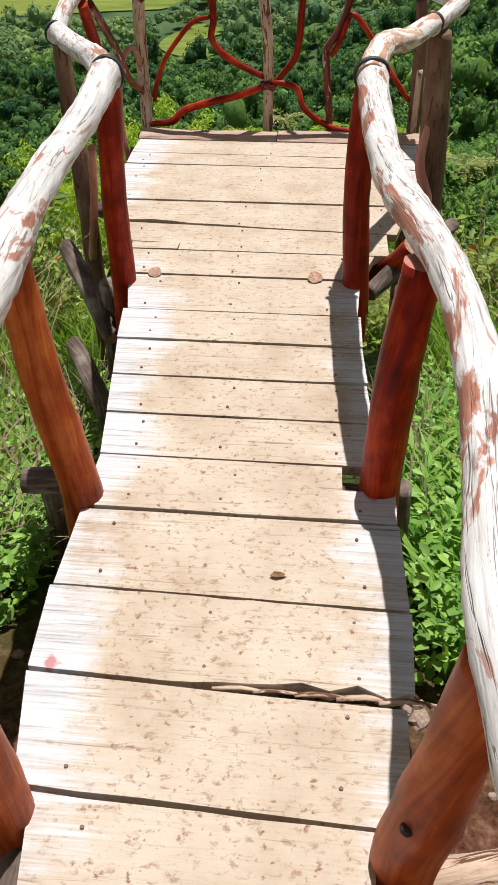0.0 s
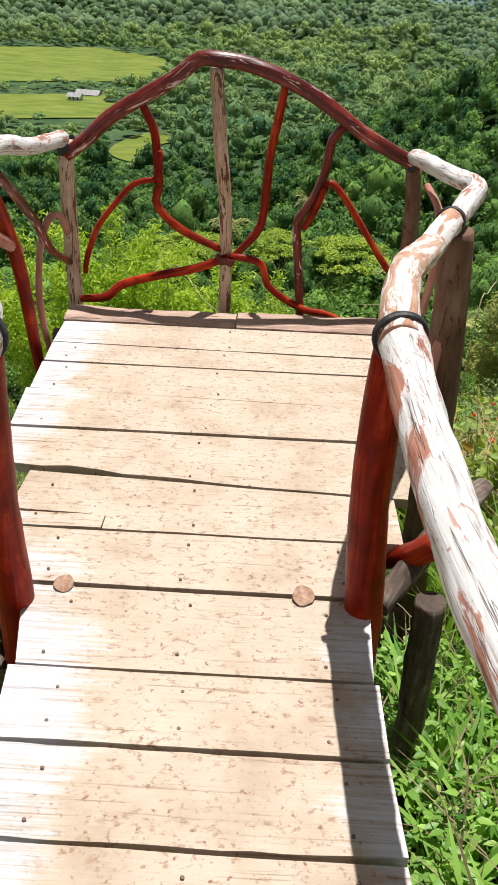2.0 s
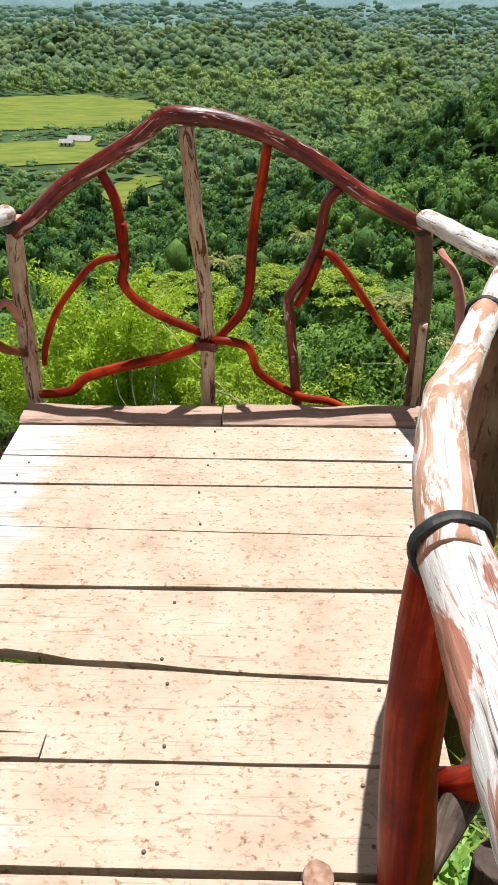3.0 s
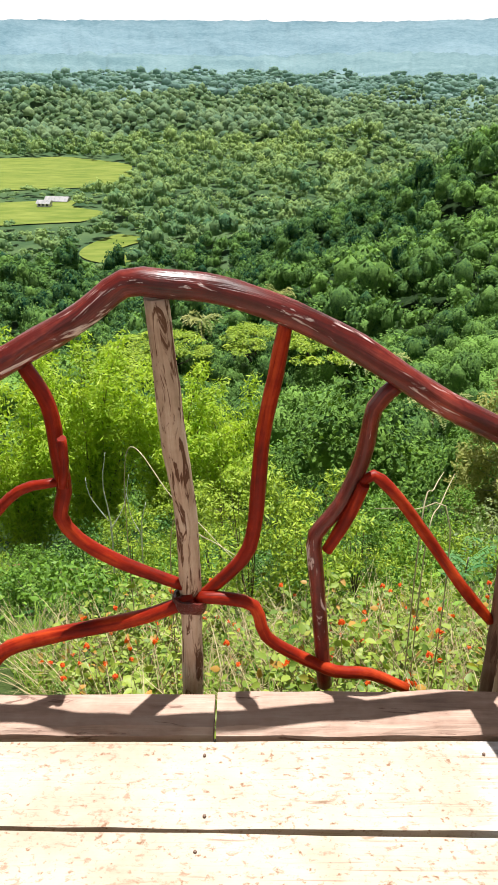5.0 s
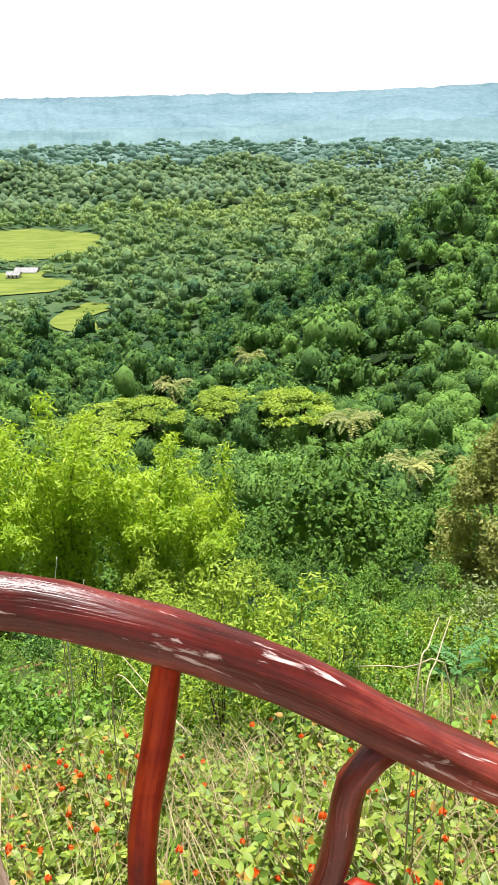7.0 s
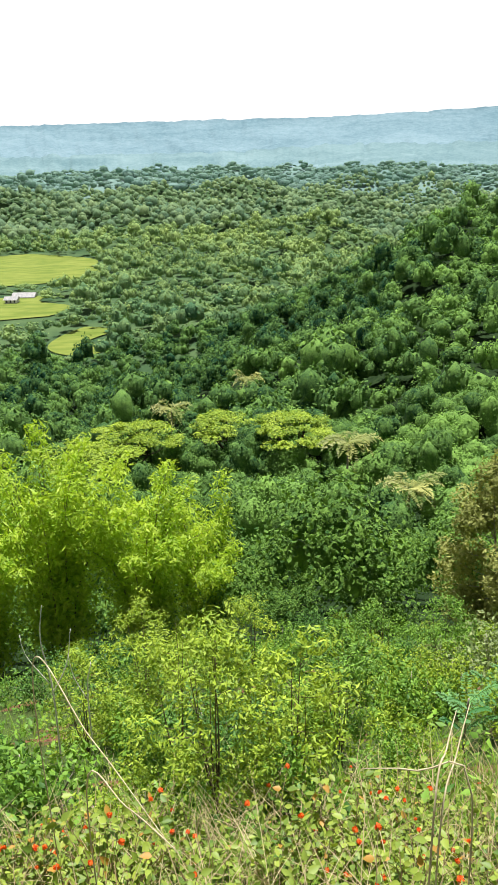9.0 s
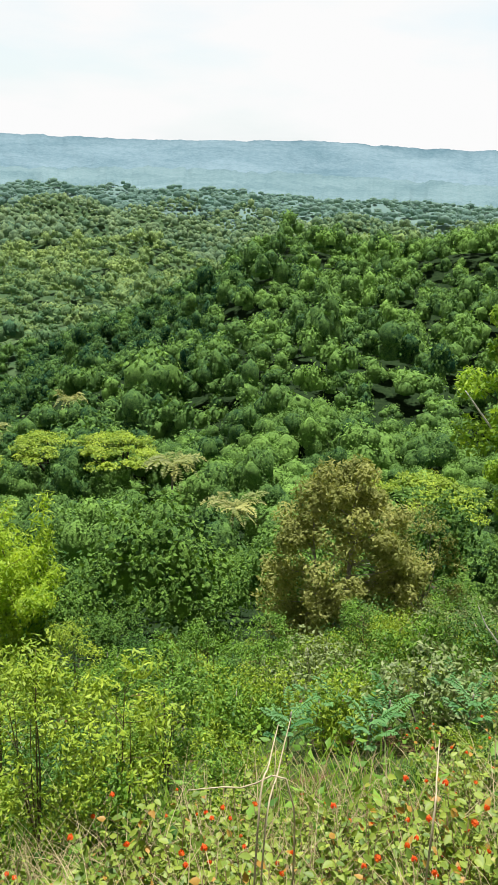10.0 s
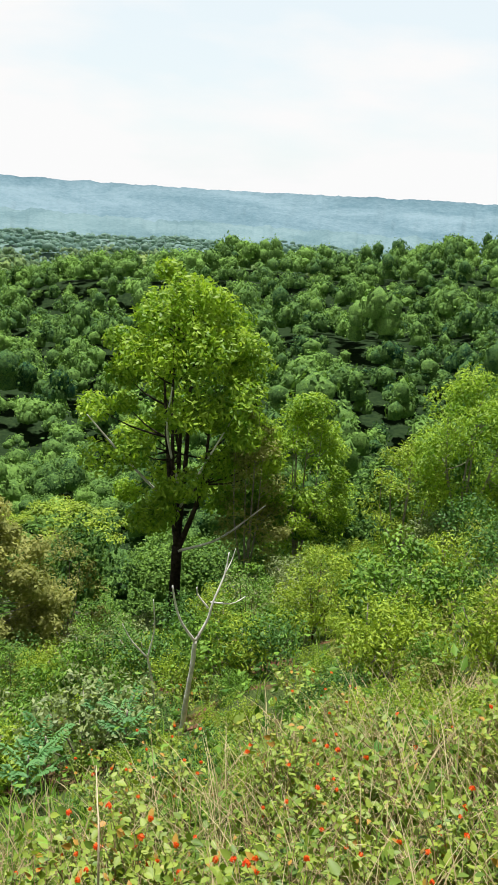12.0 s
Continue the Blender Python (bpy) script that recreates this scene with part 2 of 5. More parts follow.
BEAM = bark_material("old_hewn_beam", ((0.3, (0.18, 0.105, 0.075)), (0.5, (0.42, 0.29, 0.225)), (0.72, (0.56, 0.435, 0.355))), (0.60, (0.20, 0.12, 0.09)), 0.6, 0.8, 0.2, 0.7)
OLDLOG = bark_material("old_support_log", ((0.36, (0.035, 0.024, 0.019)), (0.5, (0.13, 0.095, 0.076)), (0.66, (0.36, 0.31, 0.27))), None, 0.8, 0.85, 0.2, 0.7)
PINK = bark_material("faded_red_wood", ((0.3, (0.26, 0.08, 0.06)), (0.5, (0.42, 0.17, 0.13)), (0.72, (0.55, 0.32, 0.27))), None, 0.8, 0.6, 0.3, 0.4)
ENDGRAIN = plain_noise("sawn_end", (0.26, 0.14, 0.09), (0.48, 0.33, 0.24), 60, 0.8)
RUBBER = plain_noise("black_rubber_strap", (0.012, 0.012, 0.013), (0.04, 0.04, 0.042), 40, 0.6, 0.4)
NAIL = plain_noise("rusty_nail", (0.10, 0.05, 0.03), (0.22, 0.15, 0.11), 300, 0.6, 0.4)
SOIL = ground_material()
BARKDARK = plain_noise("dark_tree_bark", (0.018, 0.014, 0.011), (0.07, 0.055, 0.045), 6, 0.9, 0.1, 0.5)
BARKPALE = plain_noise("pale_tree_bark", (0.16, 0.14, 0.11), (0.40, 0.36, 0.30), 9, 0.9, 0.1, 0.5)
TWIG = plain_noise("brown_sapling_bark", (0.06, 0.04, 0.025), (0.20, 0.15, 0.10), 14, 0.85, 0.1, 0.4)
BONE = plain_noise("bleached_dead_wood", (0.55, 0.52, 0.47), (0.84, 0.81, 0.76), 14, 0.85, 0.15, 0.4)
STALK = plain_noise("dry_stalk", (0.34, 0.28, 0.17), (0.58, 0.50, 0.33), 14, 0.8, 0.15, 0.3)
STRAW = leaf_material("dry_stem", (0.23, 0.16, 0.075), (0.62, 0.53, 0.31), 0.7, 0.2, 0.15)
DEADSTEM = leaf_material("dead_stem", (0.10, 0.065, 0.035), (0.42, 0.34, 0.22), 0.8, 0.1, 0.05)
GRASS = leaf_material("green_grass", (0.09, 0.21, 0.016), (0.29, 0.43, 0.055), 0.5, 0.35, 0.35)
WEED = leaf_material("weed_leaf", (0.045, 0.15, 0.02), (0.36, 0.58, 0.11), 0.45, 0.35, 0.25)
FRESH = leaf_material("fresh_broad_grass", (0.07, 0.22, 0.03), (0.36, 0.58, 0.12), 0.45, 0.3, 0.3)
LANTANA = leaf_material("lantana_leaf", (0.045, 0.125, 0.014), (0.39, 0.47, 0.07), 0.5, 0.35, 0.25, 0.45, (0.95, (0.45, 0.25, 0.05)))
FLOWER = leaf_material("orange_red_petal", (0.70, 0.045, 0.012), (0.90, 0.24, 0.025), 0.6, 0.3, 0.25)
SHRUB = leaf_material("shrub_leaf", (0.020, 0.085, 0.012), (0.23, 0.41, 0.05), 0.5, 0.2, 0.16, 0.45)
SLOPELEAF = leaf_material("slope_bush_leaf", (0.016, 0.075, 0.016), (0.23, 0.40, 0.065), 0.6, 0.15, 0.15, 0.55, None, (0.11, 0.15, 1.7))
SHRUBDARK = leaf_material("dark_shrub_leaf", (0.014, 0.070, 0.016), (0.13, 0.27, 0.045), 0.5, 0.2, 0.1, 0.45)
SHRUBPALE = leaf_material("greyish_shrub_leaf", (0.08, 0.13, 0.04), (0.33, 0.40, 0.15), 0.5, 0.3, 0.15, 0.4)
SHRUBLIME = leaf_material("lime_shrub_leaf", (0.075, 0.17, 0.012), (0.42, 0.53, 0.055), 0.5, 0.2, 0.22, 0.45)
BAMBOO = leaf_material("bamboo_leaf", (0.15, 0.29, 0.016), (0.50, 0.62, 0.065), 0.5, 0.25, 0.4, 0.5)
BROWNLEAF = leaf_material("browning_leaf", (0.12, 0.15, 0.03), (0.42, 0.43, 0.14), 0.7, 0.2, 0.3)
GUM = leaf_material("tall_tree_leaf", (0.055, 0.17, 0.012), (0.42, 0.58, 0.06), 0.5, 0.25, 0.35, 0.45)
PALM = leaf_material("palm_frond", (0.10, 0.16, 0.03), (0.46, 0.47, 0.15), 0.45, 0.4, 0.25)
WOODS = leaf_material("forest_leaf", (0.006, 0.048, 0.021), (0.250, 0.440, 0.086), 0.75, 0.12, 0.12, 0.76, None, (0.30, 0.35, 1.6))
# the farther rings of woods have haze painted into their leaf colours
MIDWOODS = leaf_material("valley_leaf_haze_tint", (0.070, 0.165, 0.080), (0.350, 0.460, 0.140), 0.8, 0.1, 0.12, 0.75, None, (0.7, 1.0, 1.2))
FARWOODS = leaf_material("far_leaf_haze_tint", (0.095, 0.190, 0.120), (0.300, 0.395, 0.175), 0.85, 0.08, 0.25, 0.7, None, (1.8, 2.4, 1.1))
HAZYWOODS = leaf_material("hill_leaf_haze_tint", (0.135, 0.240, 0.215), (0.225, 0.335, 0.265), 0.9, 0.05, 0.3, 0.7, None, (4.0, 3.0, 0.9))
# near-black floor colour, painted as the shade between the crowns
SHADE = plain_noise("shade_dark_floor", (0.009, 0.022, 0.008), (0.028, 0.050, 0.017), 0.9, 0.95, 0.05, 0, "World")
FIELD = plain_noise("rice_field", (0.10, 0.15, 0.022), (0.20, 0.235, 0.05), 0.06, 0.85, 0.1, 0, "World", (1, 3.0, 1))
# far floors are coloured paler and bluer, for the haze
HAZEFLOOR = plain_noise("haze_tinted_floor", (0.12, 0.20, 0.185), (0.17, 0.25, 0.215), 0.01, 0.95, 0.05, 0, "World")
FARFLOOR = plain_noise("far_wood_floor", (0.035, 0.075, 0.035), (0.085, 0.135, 0.055), 0.05, 0.95, 0.05, 0, "World")


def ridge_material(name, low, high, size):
    """A wooded slope miles off: tree cover in fine speckles, broader patches of tone, haze painted in as pale blue."""
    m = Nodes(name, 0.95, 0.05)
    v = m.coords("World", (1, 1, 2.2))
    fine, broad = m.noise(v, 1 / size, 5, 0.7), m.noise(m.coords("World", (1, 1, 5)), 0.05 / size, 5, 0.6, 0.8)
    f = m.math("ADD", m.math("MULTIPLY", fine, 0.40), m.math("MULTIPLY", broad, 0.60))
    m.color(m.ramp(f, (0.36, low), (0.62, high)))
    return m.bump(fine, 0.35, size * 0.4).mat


# bluish base colours stand in for the haze before the far slopes
HILLS = ridge_material("haze_tinted_hills", (0.095, 0.170, 0.190), (0.185, 0.275, 0.290), 16)
RIDGE = ridge_material("haze_tinted_ridge", (0.095, 0.172, 0.208), (0.195, 0.285, 0.325), 26)


# making meshes
def part(name, me, material, parent=None, label=""):
    ob = new(name, me)
    if material is not None and not me.materials:
        me.materials.append(material)
    if parent is not None:
        ob.parent = parent
    return tagged(ob, label)


def smooth_line(pts, step=0.03):
    """Points and radii along a soft curve through the given (x, y, z, radius)."""
    p = np.array(pts, float)
    if len(p) == 2:
        p = np.array([p[0], p[0] * 0.67 + p[1] * 0.33, p[0] * 0.33 + p[1] * 0.67, p[1]])
    q = np.vstack([2 * p[0] - p[1], p, 2 * p[-1] - p[-2]])
    out = []
    for i in range(1, len(q) - 2):
        n = max(2, int(np.linalg.norm(q[i + 1, :3] - q[i, :3]) / step))
        for k in range(n):
            t = k / n
            a, b, c, d = q[i - 1], q[i], q[i + 1], q[i + 2]
            out.append(0.5 * (2 * b + (c - a) * t + (2 * a - 5 * b + 4 * c - d) * t * t + (3 * b - a - 3 * c + d) * t**3))
    out.append(q[-2])
    return np.array(out)


def tube(name, pts, segs=14, rough=0.06, step=0.03, seed=0, caps=True):
    """A knotty branch: a tube round a soft curve, with UV in metres along and round."""
    c = smooth_line(pts, step)
    n = len(c)
    tan = np.gradient(c[:, :3], axis=0)
    tan /= np.linalg.norm(tan, axis=1)[:, None] + 1e-9
    side = np.cross(tan[0], (0.3, 0.2, 1.0) if abs(tan[0][2]) < 0.9 else (1.0, 0.1, 0))
    side /= np.linalg.norm(side)
    verts, uvs, far = [], [], 0.0
    for i in range(n):
        side = side - tan[i] * (side @ tan[i])
        side /= np.linalg.norm(side)
        other = np.cross(tan[i], side)
        if i:
            far += float(np.linalg.norm(c[i, :3] - c[i - 1, :3]))
        r = max(c[i, 3], 0.001)
        for k in range(segs):
            a = 2 * math.pi * k / segs
            d = side * math.cos(a) + other * math.sin(a)
            at = Vector(c[i, :3] * 7 + d * 1.2 + seed * 3.1)
            w = 1 + rough * (noise.noise(at) * 1.6 + noise.noise(at * 3.1) * 0.7)
            verts.append(c[i, :3] + d * r * w)
            uvs.append((far + seed * 1.7, a * r))
    faces, fuv = [], []
    for i in range(n - 1):
        for k in range(segs):
            m = (k + 1) % segs
            faces.append((i * segs + k, i * segs + m, (i + 1) * segs + m, (i + 1) * segs + k))
            for ring, j, kk in ((i, k, k), (i, m, k + 1), (i + 1, m, k + 1), (i + 1, k, k)):
                fuv.append((uvs[ring * segs][0], 2 * math.pi * kk / segs * c[ring, 3]))
    if caps:
        faces += [tuple(range(segs - 1, -1, -1)), tuple((n - 1) * segs + k for k in range(segs))]
        fuv += [(0.0, 0.0)] * (2 * segs)
    me = bpy.data.meshes.new(name)
    me.from_pydata([tuple(v) for v in verts], [], faces)
    me.uv_layers.new(name="UVMap").data.foreach_set("uv", np.array(fuv, np.float32).ravel())
    smooth = np.ones(len(faces), bool)
    if caps:
        smooth[-2:] = False
    me.polygons.foreach_set("use_smooth", smooth)
    me.update()
    return me


def branch(name, pts, material, parent=None, label="", seed=0, segs=12, rough=0.07, end=None):
    ob = part(name, tube(name, pts, segs, rough, 0.03, seed), material, parent, label)
    if end is not None:
        ob.data.materials.append(end)
        count = len(ob.data.polygons)
        ob.data.polygons[count - 1].material_index = 1
    return ob


def strap(at, axis, radius, parent, width=0.022, seed=0, material=None):
    """A flat rubber band bound round a rail, slightly uneven, with its knotted tail."""
    axis = Vector(axis).normalized()
    side = axis.orthogonal().normalized()
    other = axis.cross(side)
    bm = bmesh.new()
    rows = []
    for k in range(28):
        a = 2 * math.pi * k / 28
        d = side * math.cos(a) + other * math.sin(a)
        skew = 0.25 * width * math.sin(a + seed) + 0.08 * width * math.sin(5 * a)
        r = radius * (1.05 + 0.03 * math.sin(3 * a + seed))
        mid = Vector(at) + axis * skew
        rows.append([bm.verts.new(mid + axis * (u * width) + d * (r + h)) for u, h in ((-0.5, -0.004), (-0.5, 0.003), (-0.2, 0.0055), (0.2, 0.0055), (0.5, 0.003), (0.5, -0.004))])
    for p, q in zip(rows, rows[1:] + rows[:1]):
        for k in range(6):
            bm.faces.new((p[k], q[k], q[(k + 1) % 6], p[(k + 1) % 6]))
    bmesh.ops.recalc_face_normals(bm, faces=bm.faces)
    me = bpy.data.meshes.new("strap")
    bm.to_mesh(me)
    bm.free()
    me.uv_layers.new(name="UVMap")
    return part("strap", me, material or RUBBER, parent, "dark tie wound round the joint" if material else "black rubber strap wound round the rail")


class Batch:
    """Many small pieces gathered into one mesh, with a tint for each piece."""

    def __init__(self):
        self.v, self.f, self.n, self.s, self.t, self.count = [], [], [], [], [], 0

    def add(self, verts, faces, tint):
        verts = np.asarray(verts, np.float32)
        n, k = verts.shape[:2]
        flat = np.concatenate([np.array(x) for x in faces])
        self.f.append((flat[None] + (self.count + np.arange(n) * k)[:, None]).ravel())
        self.n.append(np.tile([len(x) for x in faces], n))
        self.v.append(verts.reshape(-1, 3))
        self.t.append(np.repeat(np.broadcast_to(np.asarray(tint, np.float32), (n,)), k))
        self.count += n * k

    def mesh(self, name, material):
        me = bpy.data.meshes.new(name)
        v, f, n = np.concatenate(self.v), np.concatenate(self.f), np.concatenate(self.n)
        me.vertices.add(len(v))
        me.vertices.foreach_set("co", v.ravel())
        me.loops.add(len(f))
        me.loops.foreach_set("vertex_index", f.astype(np.int32))
        me.polygons.add(len(n))
        me.polygons.foreach_set("loop_start", np.concatenate([[0], np.cumsum(n)[:-1]]).astype(np.int32))
        me.update(calc_edges=True)
        me.attributes.new("tint", "FLOAT", "POINT").data.foreach_set("value", np.concatenate(self.t))
        me.materials.append(material)
        return me


RHOMB = np.array([(0, -0.5, 0), (0.5, 0.05, -0.12), (0, 0.5, 0), (-0.5, 0.05, -0.12)], np.float32)
RHOMB_FACES = [(0, 1, 2), (0, 2, 3)]
OVATE = np.array([(0, 0, 0), (0.40, 0.26, 0.07), (0.34, 0.62, 0.04), (0, 1, -0.10), (-0.34, 0.62, 0.04), (-0.40, 0.26, 0.07), (0, 0.3, -0.02), (0, 0.62, -0.04)], np.float32)
OVATE_FACES = [(0, 1, 6), (0, 6, 5), (1, 2, 7, 6), (6, 7, 4, 5), (2, 3, 7), (7, 3, 4)]
rng = np.random.default_rng(7)


def unit(v):
    return v / (np.linalg.norm(v, axis=-1, keepdims=True) + 1e-9)


def place_pieces(shape, normal, along, size, at):
    """Copies of a shape turned so that its z is the normal and its y runs along, scaled by size (n, 3)."""
    z = unit(normal)
    y = unit(along - z * (along * z).sum(-1, keepdims=True))
    x = np.cross(y, z)
    s = shape[None] * size[:, None]
    return at[:, None] + s[..., :1] * x[:, None] + s[..., 1:2] * y[:, None] + s[..., 2:] * z[:, None]


def ball(n):
    return unit(rng.normal(size=(n, 3)))


def ico(sub):
    bm = bmesh.new()
    bmesh.ops.create_icosphere(bm, subdivisions=sub, radius=1)
    v = np.array([tuple(p.co) for p in bm.verts], np.float32)
    f = [tuple(p.index for p in q.verts) for q in bm.faces]
    bm.free()
    return v, f


def crown_pieces(n, leaf, lobes=9, flat=0.9, core=1, heart=1.0):
    """A broad crown of radius about 1 standing on z = 0: rounded leafy lobes, and loose sprays of leaves over them."""
    if lobes < 3:
        c = np.concatenate([[[0, 0, 0.1]], ball(lobes - 1) * 0.4]) if lobes > 1 else np.array([[0, 0, 0.1]])
        r = rng.uniform(0.75, 0.95, lobes) * np.where(np.arange(lobes) > 0, 0.7, 1.0)
    else:
        c = ball(lobes) * rng.uniform(0.35, 0.66, (lobes, 1))
        r = rng.uniform(0.30, 0.50, lobes)
    c[:, 2] = np.abs(c[:, 2]) * flat
    lobe = rng.choice(lobes, n, p=r**2 / np.sum(r**2))
    d = ball(n)
    d[:, 2] = np.where(d[:, 2] < -0.3, -d[:, 2], d[:, 2])
    at = c[lobe] + d * (r[lobe] * rng.uniform(0.86, 1.18, n))[:, None]
    at[:, 2] += 0.5
    normal = unit(0.9 * d + np.array([0, 0, 0.45]) + 0.55 * rng.normal(size=(n, 3)))
    size = np.stack([leaf * rng.uniform(0.6, 1.1, n), leaf * rng.uniform(0.8, 1.6, n), leaf * np.ones(n)], 1)
    v, f = ico(core)
    f = [q for q in f if v[list(q), 2].mean() > -0.55]
    hearts = c[:, None] + v[None] * heart * r[:, None, None] * rng.uniform(0.64, 1.0, (lobes, len(v), 1))
    hearts[..., 2] += 0.5
    return place_pieces(RHOMB, normal, ball(n), size, at).astype(np.float32), hearts.astype(np.float32), f


# the lie of the land
EYE = np.array([0.34, 4.4, 1.475])


def step(a, b, x):
    t = np.clip((np.asarray(x, float) - a) / (b - a), 0, 1)
    return t * t * (3 - 2 * t)


def land(x, y):
    """Height of the ground: a steep slope under the deck, a valley with fields, a wooded spur beside it, hills beyond."""
    x, y = np.asarray(x, float), np.asarray(y, float)
    s = (y - 0.3) * 0.985 - x * 0.10
    near = np.where(s < 0, -0.06 - 0.05 * s, -0.06 - 0.36 * s)
    near = np.where(s > 4, -1.5 - 0.60 * (s - 4), near)
    near = np.where(s > 40, -23.1 - 0.3 * (s - 40), near)
    near = near + 0.12 * np.sin(x * 1.3 + 1) * np.sin(y * 0.9) * step(1.5, 6, y)
    dx, dy = x - EYE[0], y - EYE[1]
    r, az = np.hypot(dx, dy), np.degrees(np.arctan2(dx, dy))
    left = np.interp(r, [0, 40, 100, 180, 300, 360, 720, 900, 1300, 1600, 2300, 2900, 3300, 9000], [-1.5, -25, -48, -66, -88, -94, -94, -104, -120, -130, -148, -158, -190, -500])
    lift = np.interp(az, [-5, 8, 17, 32, 42, 56], [0, 0.35, 0.85, 1.0, 1.05, 1.25])
    spur = np.interp(r, [0, 40, 85, 130, 200, 300, 360, 440, 600, 9000], [-1.5, -25, -46, -47, -40, -33, -35, -60, -125, -330])
    far = left * (1 - np.clip(lift, 0, 1)) + spur * np.clip(lift, 0, 1) + np.clip(lift - 1, 0, 1) * 60 * step(90, 300, r)
    flat = step(330, 370, r) * (1 - step(700, 760, r)) * (1 - step(-6, 0, az))
    roll = np.sin(x * 0.034 + y * 0.011 + 2) * np.sin(y * 0.027 - x * 0.008) * 6 + np.sin(x * 0.075 + 0.5) * np.sin(y * 0.062 + 1) * 3.5
    swell = np.sin(x * 0.012 + 1) * np.sin(y * 0.0095 + x * 0.003) * 13
    mounds = 21 * np.sin(x * 0.019 + 0.6 * np.sin(y * 0.006)) * np.sin(y * 0.0165 + 0.8 * np.sin(x * 0.007) + 1) + 9 * np.sin(x * 0.041 + 1) * np.sin(y * 0.037 + 2)
    far = far + (roll * step(90, 260, r) + swell * step(600, 900, r) + mounds * step(720, 950, r) * (1 - step(2500, 3000, r))) * (1 - flat)
    k = step(28, 60, r) * np.where(np.abs(az) < 90, 1.0, 0.0)
    return near * (1 - k) + far * k


def grid_mesh(name, radii, angles, height, material):
    R, A = np.meshgrid(radii, np.radians(angles), indexing="ij")
    X, Y = EYE[0] + R * np.sin(A), EYE[1] + R * np.cos(A)
    v = np.stack([X, Y, height(X, Y)], -1).reshape(-1, 3)
    m = len(angles)
    i, j = np.meshgrid(np.arange(len(radii) - 1), np.arange(m - 1), indexing="ij")
    a = (i * m + j).ravel()
    me = bpy.data.meshes.new(name)
    me.from_pydata(v.tolist(), [], np.stack([a, a + 1, a + m + 1, a + m], 1).tolist())
    me.polygons.foreach_set("use_smooth", np.ones(len(me.polygons), bool))
    for mat in material if isinstance(material, (list, tuple)) else [material]:
        me.materials.append(mat)
    return me


FIELDS = [(562, 705, -30.0, -8.2, 0.4), (458, 522, -30.0, -9.9, 1.7), (366, 426, -10.6, -7.0, 2.9)]


def field_edges(r, k):
    """How far a field reaches to either side, and a little in depth, with a wandering edge."""
    r0, r1, a0, a1, ph = FIELDS[k]
    t = (np.asarray(r, float) - r0) / (r1 - r0)
    right = a1 + 1.1 * np.sin(4.2 * t + ph) + 0.5 * np.sin(11 * t + 2 * ph) - 2.2 * (2 * t - 1) ** 4
    left = a0 + 0.8 * np.sin(5 * t + ph) + (1.2 * (2 * t - 1) ** 4 if a0 > -20 else 0)
    return left, right


def in_field(x, y):
    """The rice fields on the valley floor."""
    dx, dy = x - EYE[0], y - EYE[1]
    r, az = np.hypot(dx, dy), np.degrees(np.arctan2(dx, dy))
    inside = np.zeros(np.shape(r), bool)
    for k, (r0, r1, *_) in enumerate(FIELDS):
        lo, hi = field_edges(r, k)
        inside |= (r > r0) & (r < r1) & (az > lo) & (az < hi)
    return inside


radii = np.concatenate([np.linspace(0, 30, 46), np.geomspace(31, 900, 90), np.geomspace(930, 4900, 40)])
angles = np.concatenate([np.arange(-180, -30, 6), np.arange(-30, 75, 0.5), np.arange(75, 181, 5)])
ground_me = grid_mesh("ground", radii, angles, land, [SOIL, SHADE, FARFLOOR, HAZEFLOOR])
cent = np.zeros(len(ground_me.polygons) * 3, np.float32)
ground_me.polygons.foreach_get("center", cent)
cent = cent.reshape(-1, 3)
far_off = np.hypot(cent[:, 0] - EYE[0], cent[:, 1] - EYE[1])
# floor colour steps with distance: soil, shade-dark, paler, haze-tinted
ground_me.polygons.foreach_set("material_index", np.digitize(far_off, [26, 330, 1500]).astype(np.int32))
tagged(part("ground", ground_me, None), "steep overgrown hillside falling to a wooded valley", "ground", kind="structure")


for k, (r0, r1, *_) in enumerate(FIELDS):
    rs, us = np.linspace(r0, r1, 30), np.linspace(0, 1, 40)
    lo, hi = field_edges(rs, k)
    A = np.radians(lo[:, None] + (hi - lo)[:, None] * us[None])
    X, Y = EYE[0] + rs[:, None] * np.sin(A), EYE[1] + rs[:, None] * np.cos(A)
    pts = np.stack([X, Y, land(X, Y) + 0.6], -1).reshape(-1, 3)
    ii, jj = np.meshgrid(np.arange(29), np.arange(39), indexing="ij")
    q = (ii * 40 + jj).ravel()
    me = bpy.data.meshes.new("rice_field")
    me.from_pydata(pts.tolist(), [], np.stack([q, q + 1, q + 41, q + 40], 1).tolist())
    tagged(part("rice_field", me, FIELD), "bright yellow-green rice field on the valley floor", "field", kind="structure")


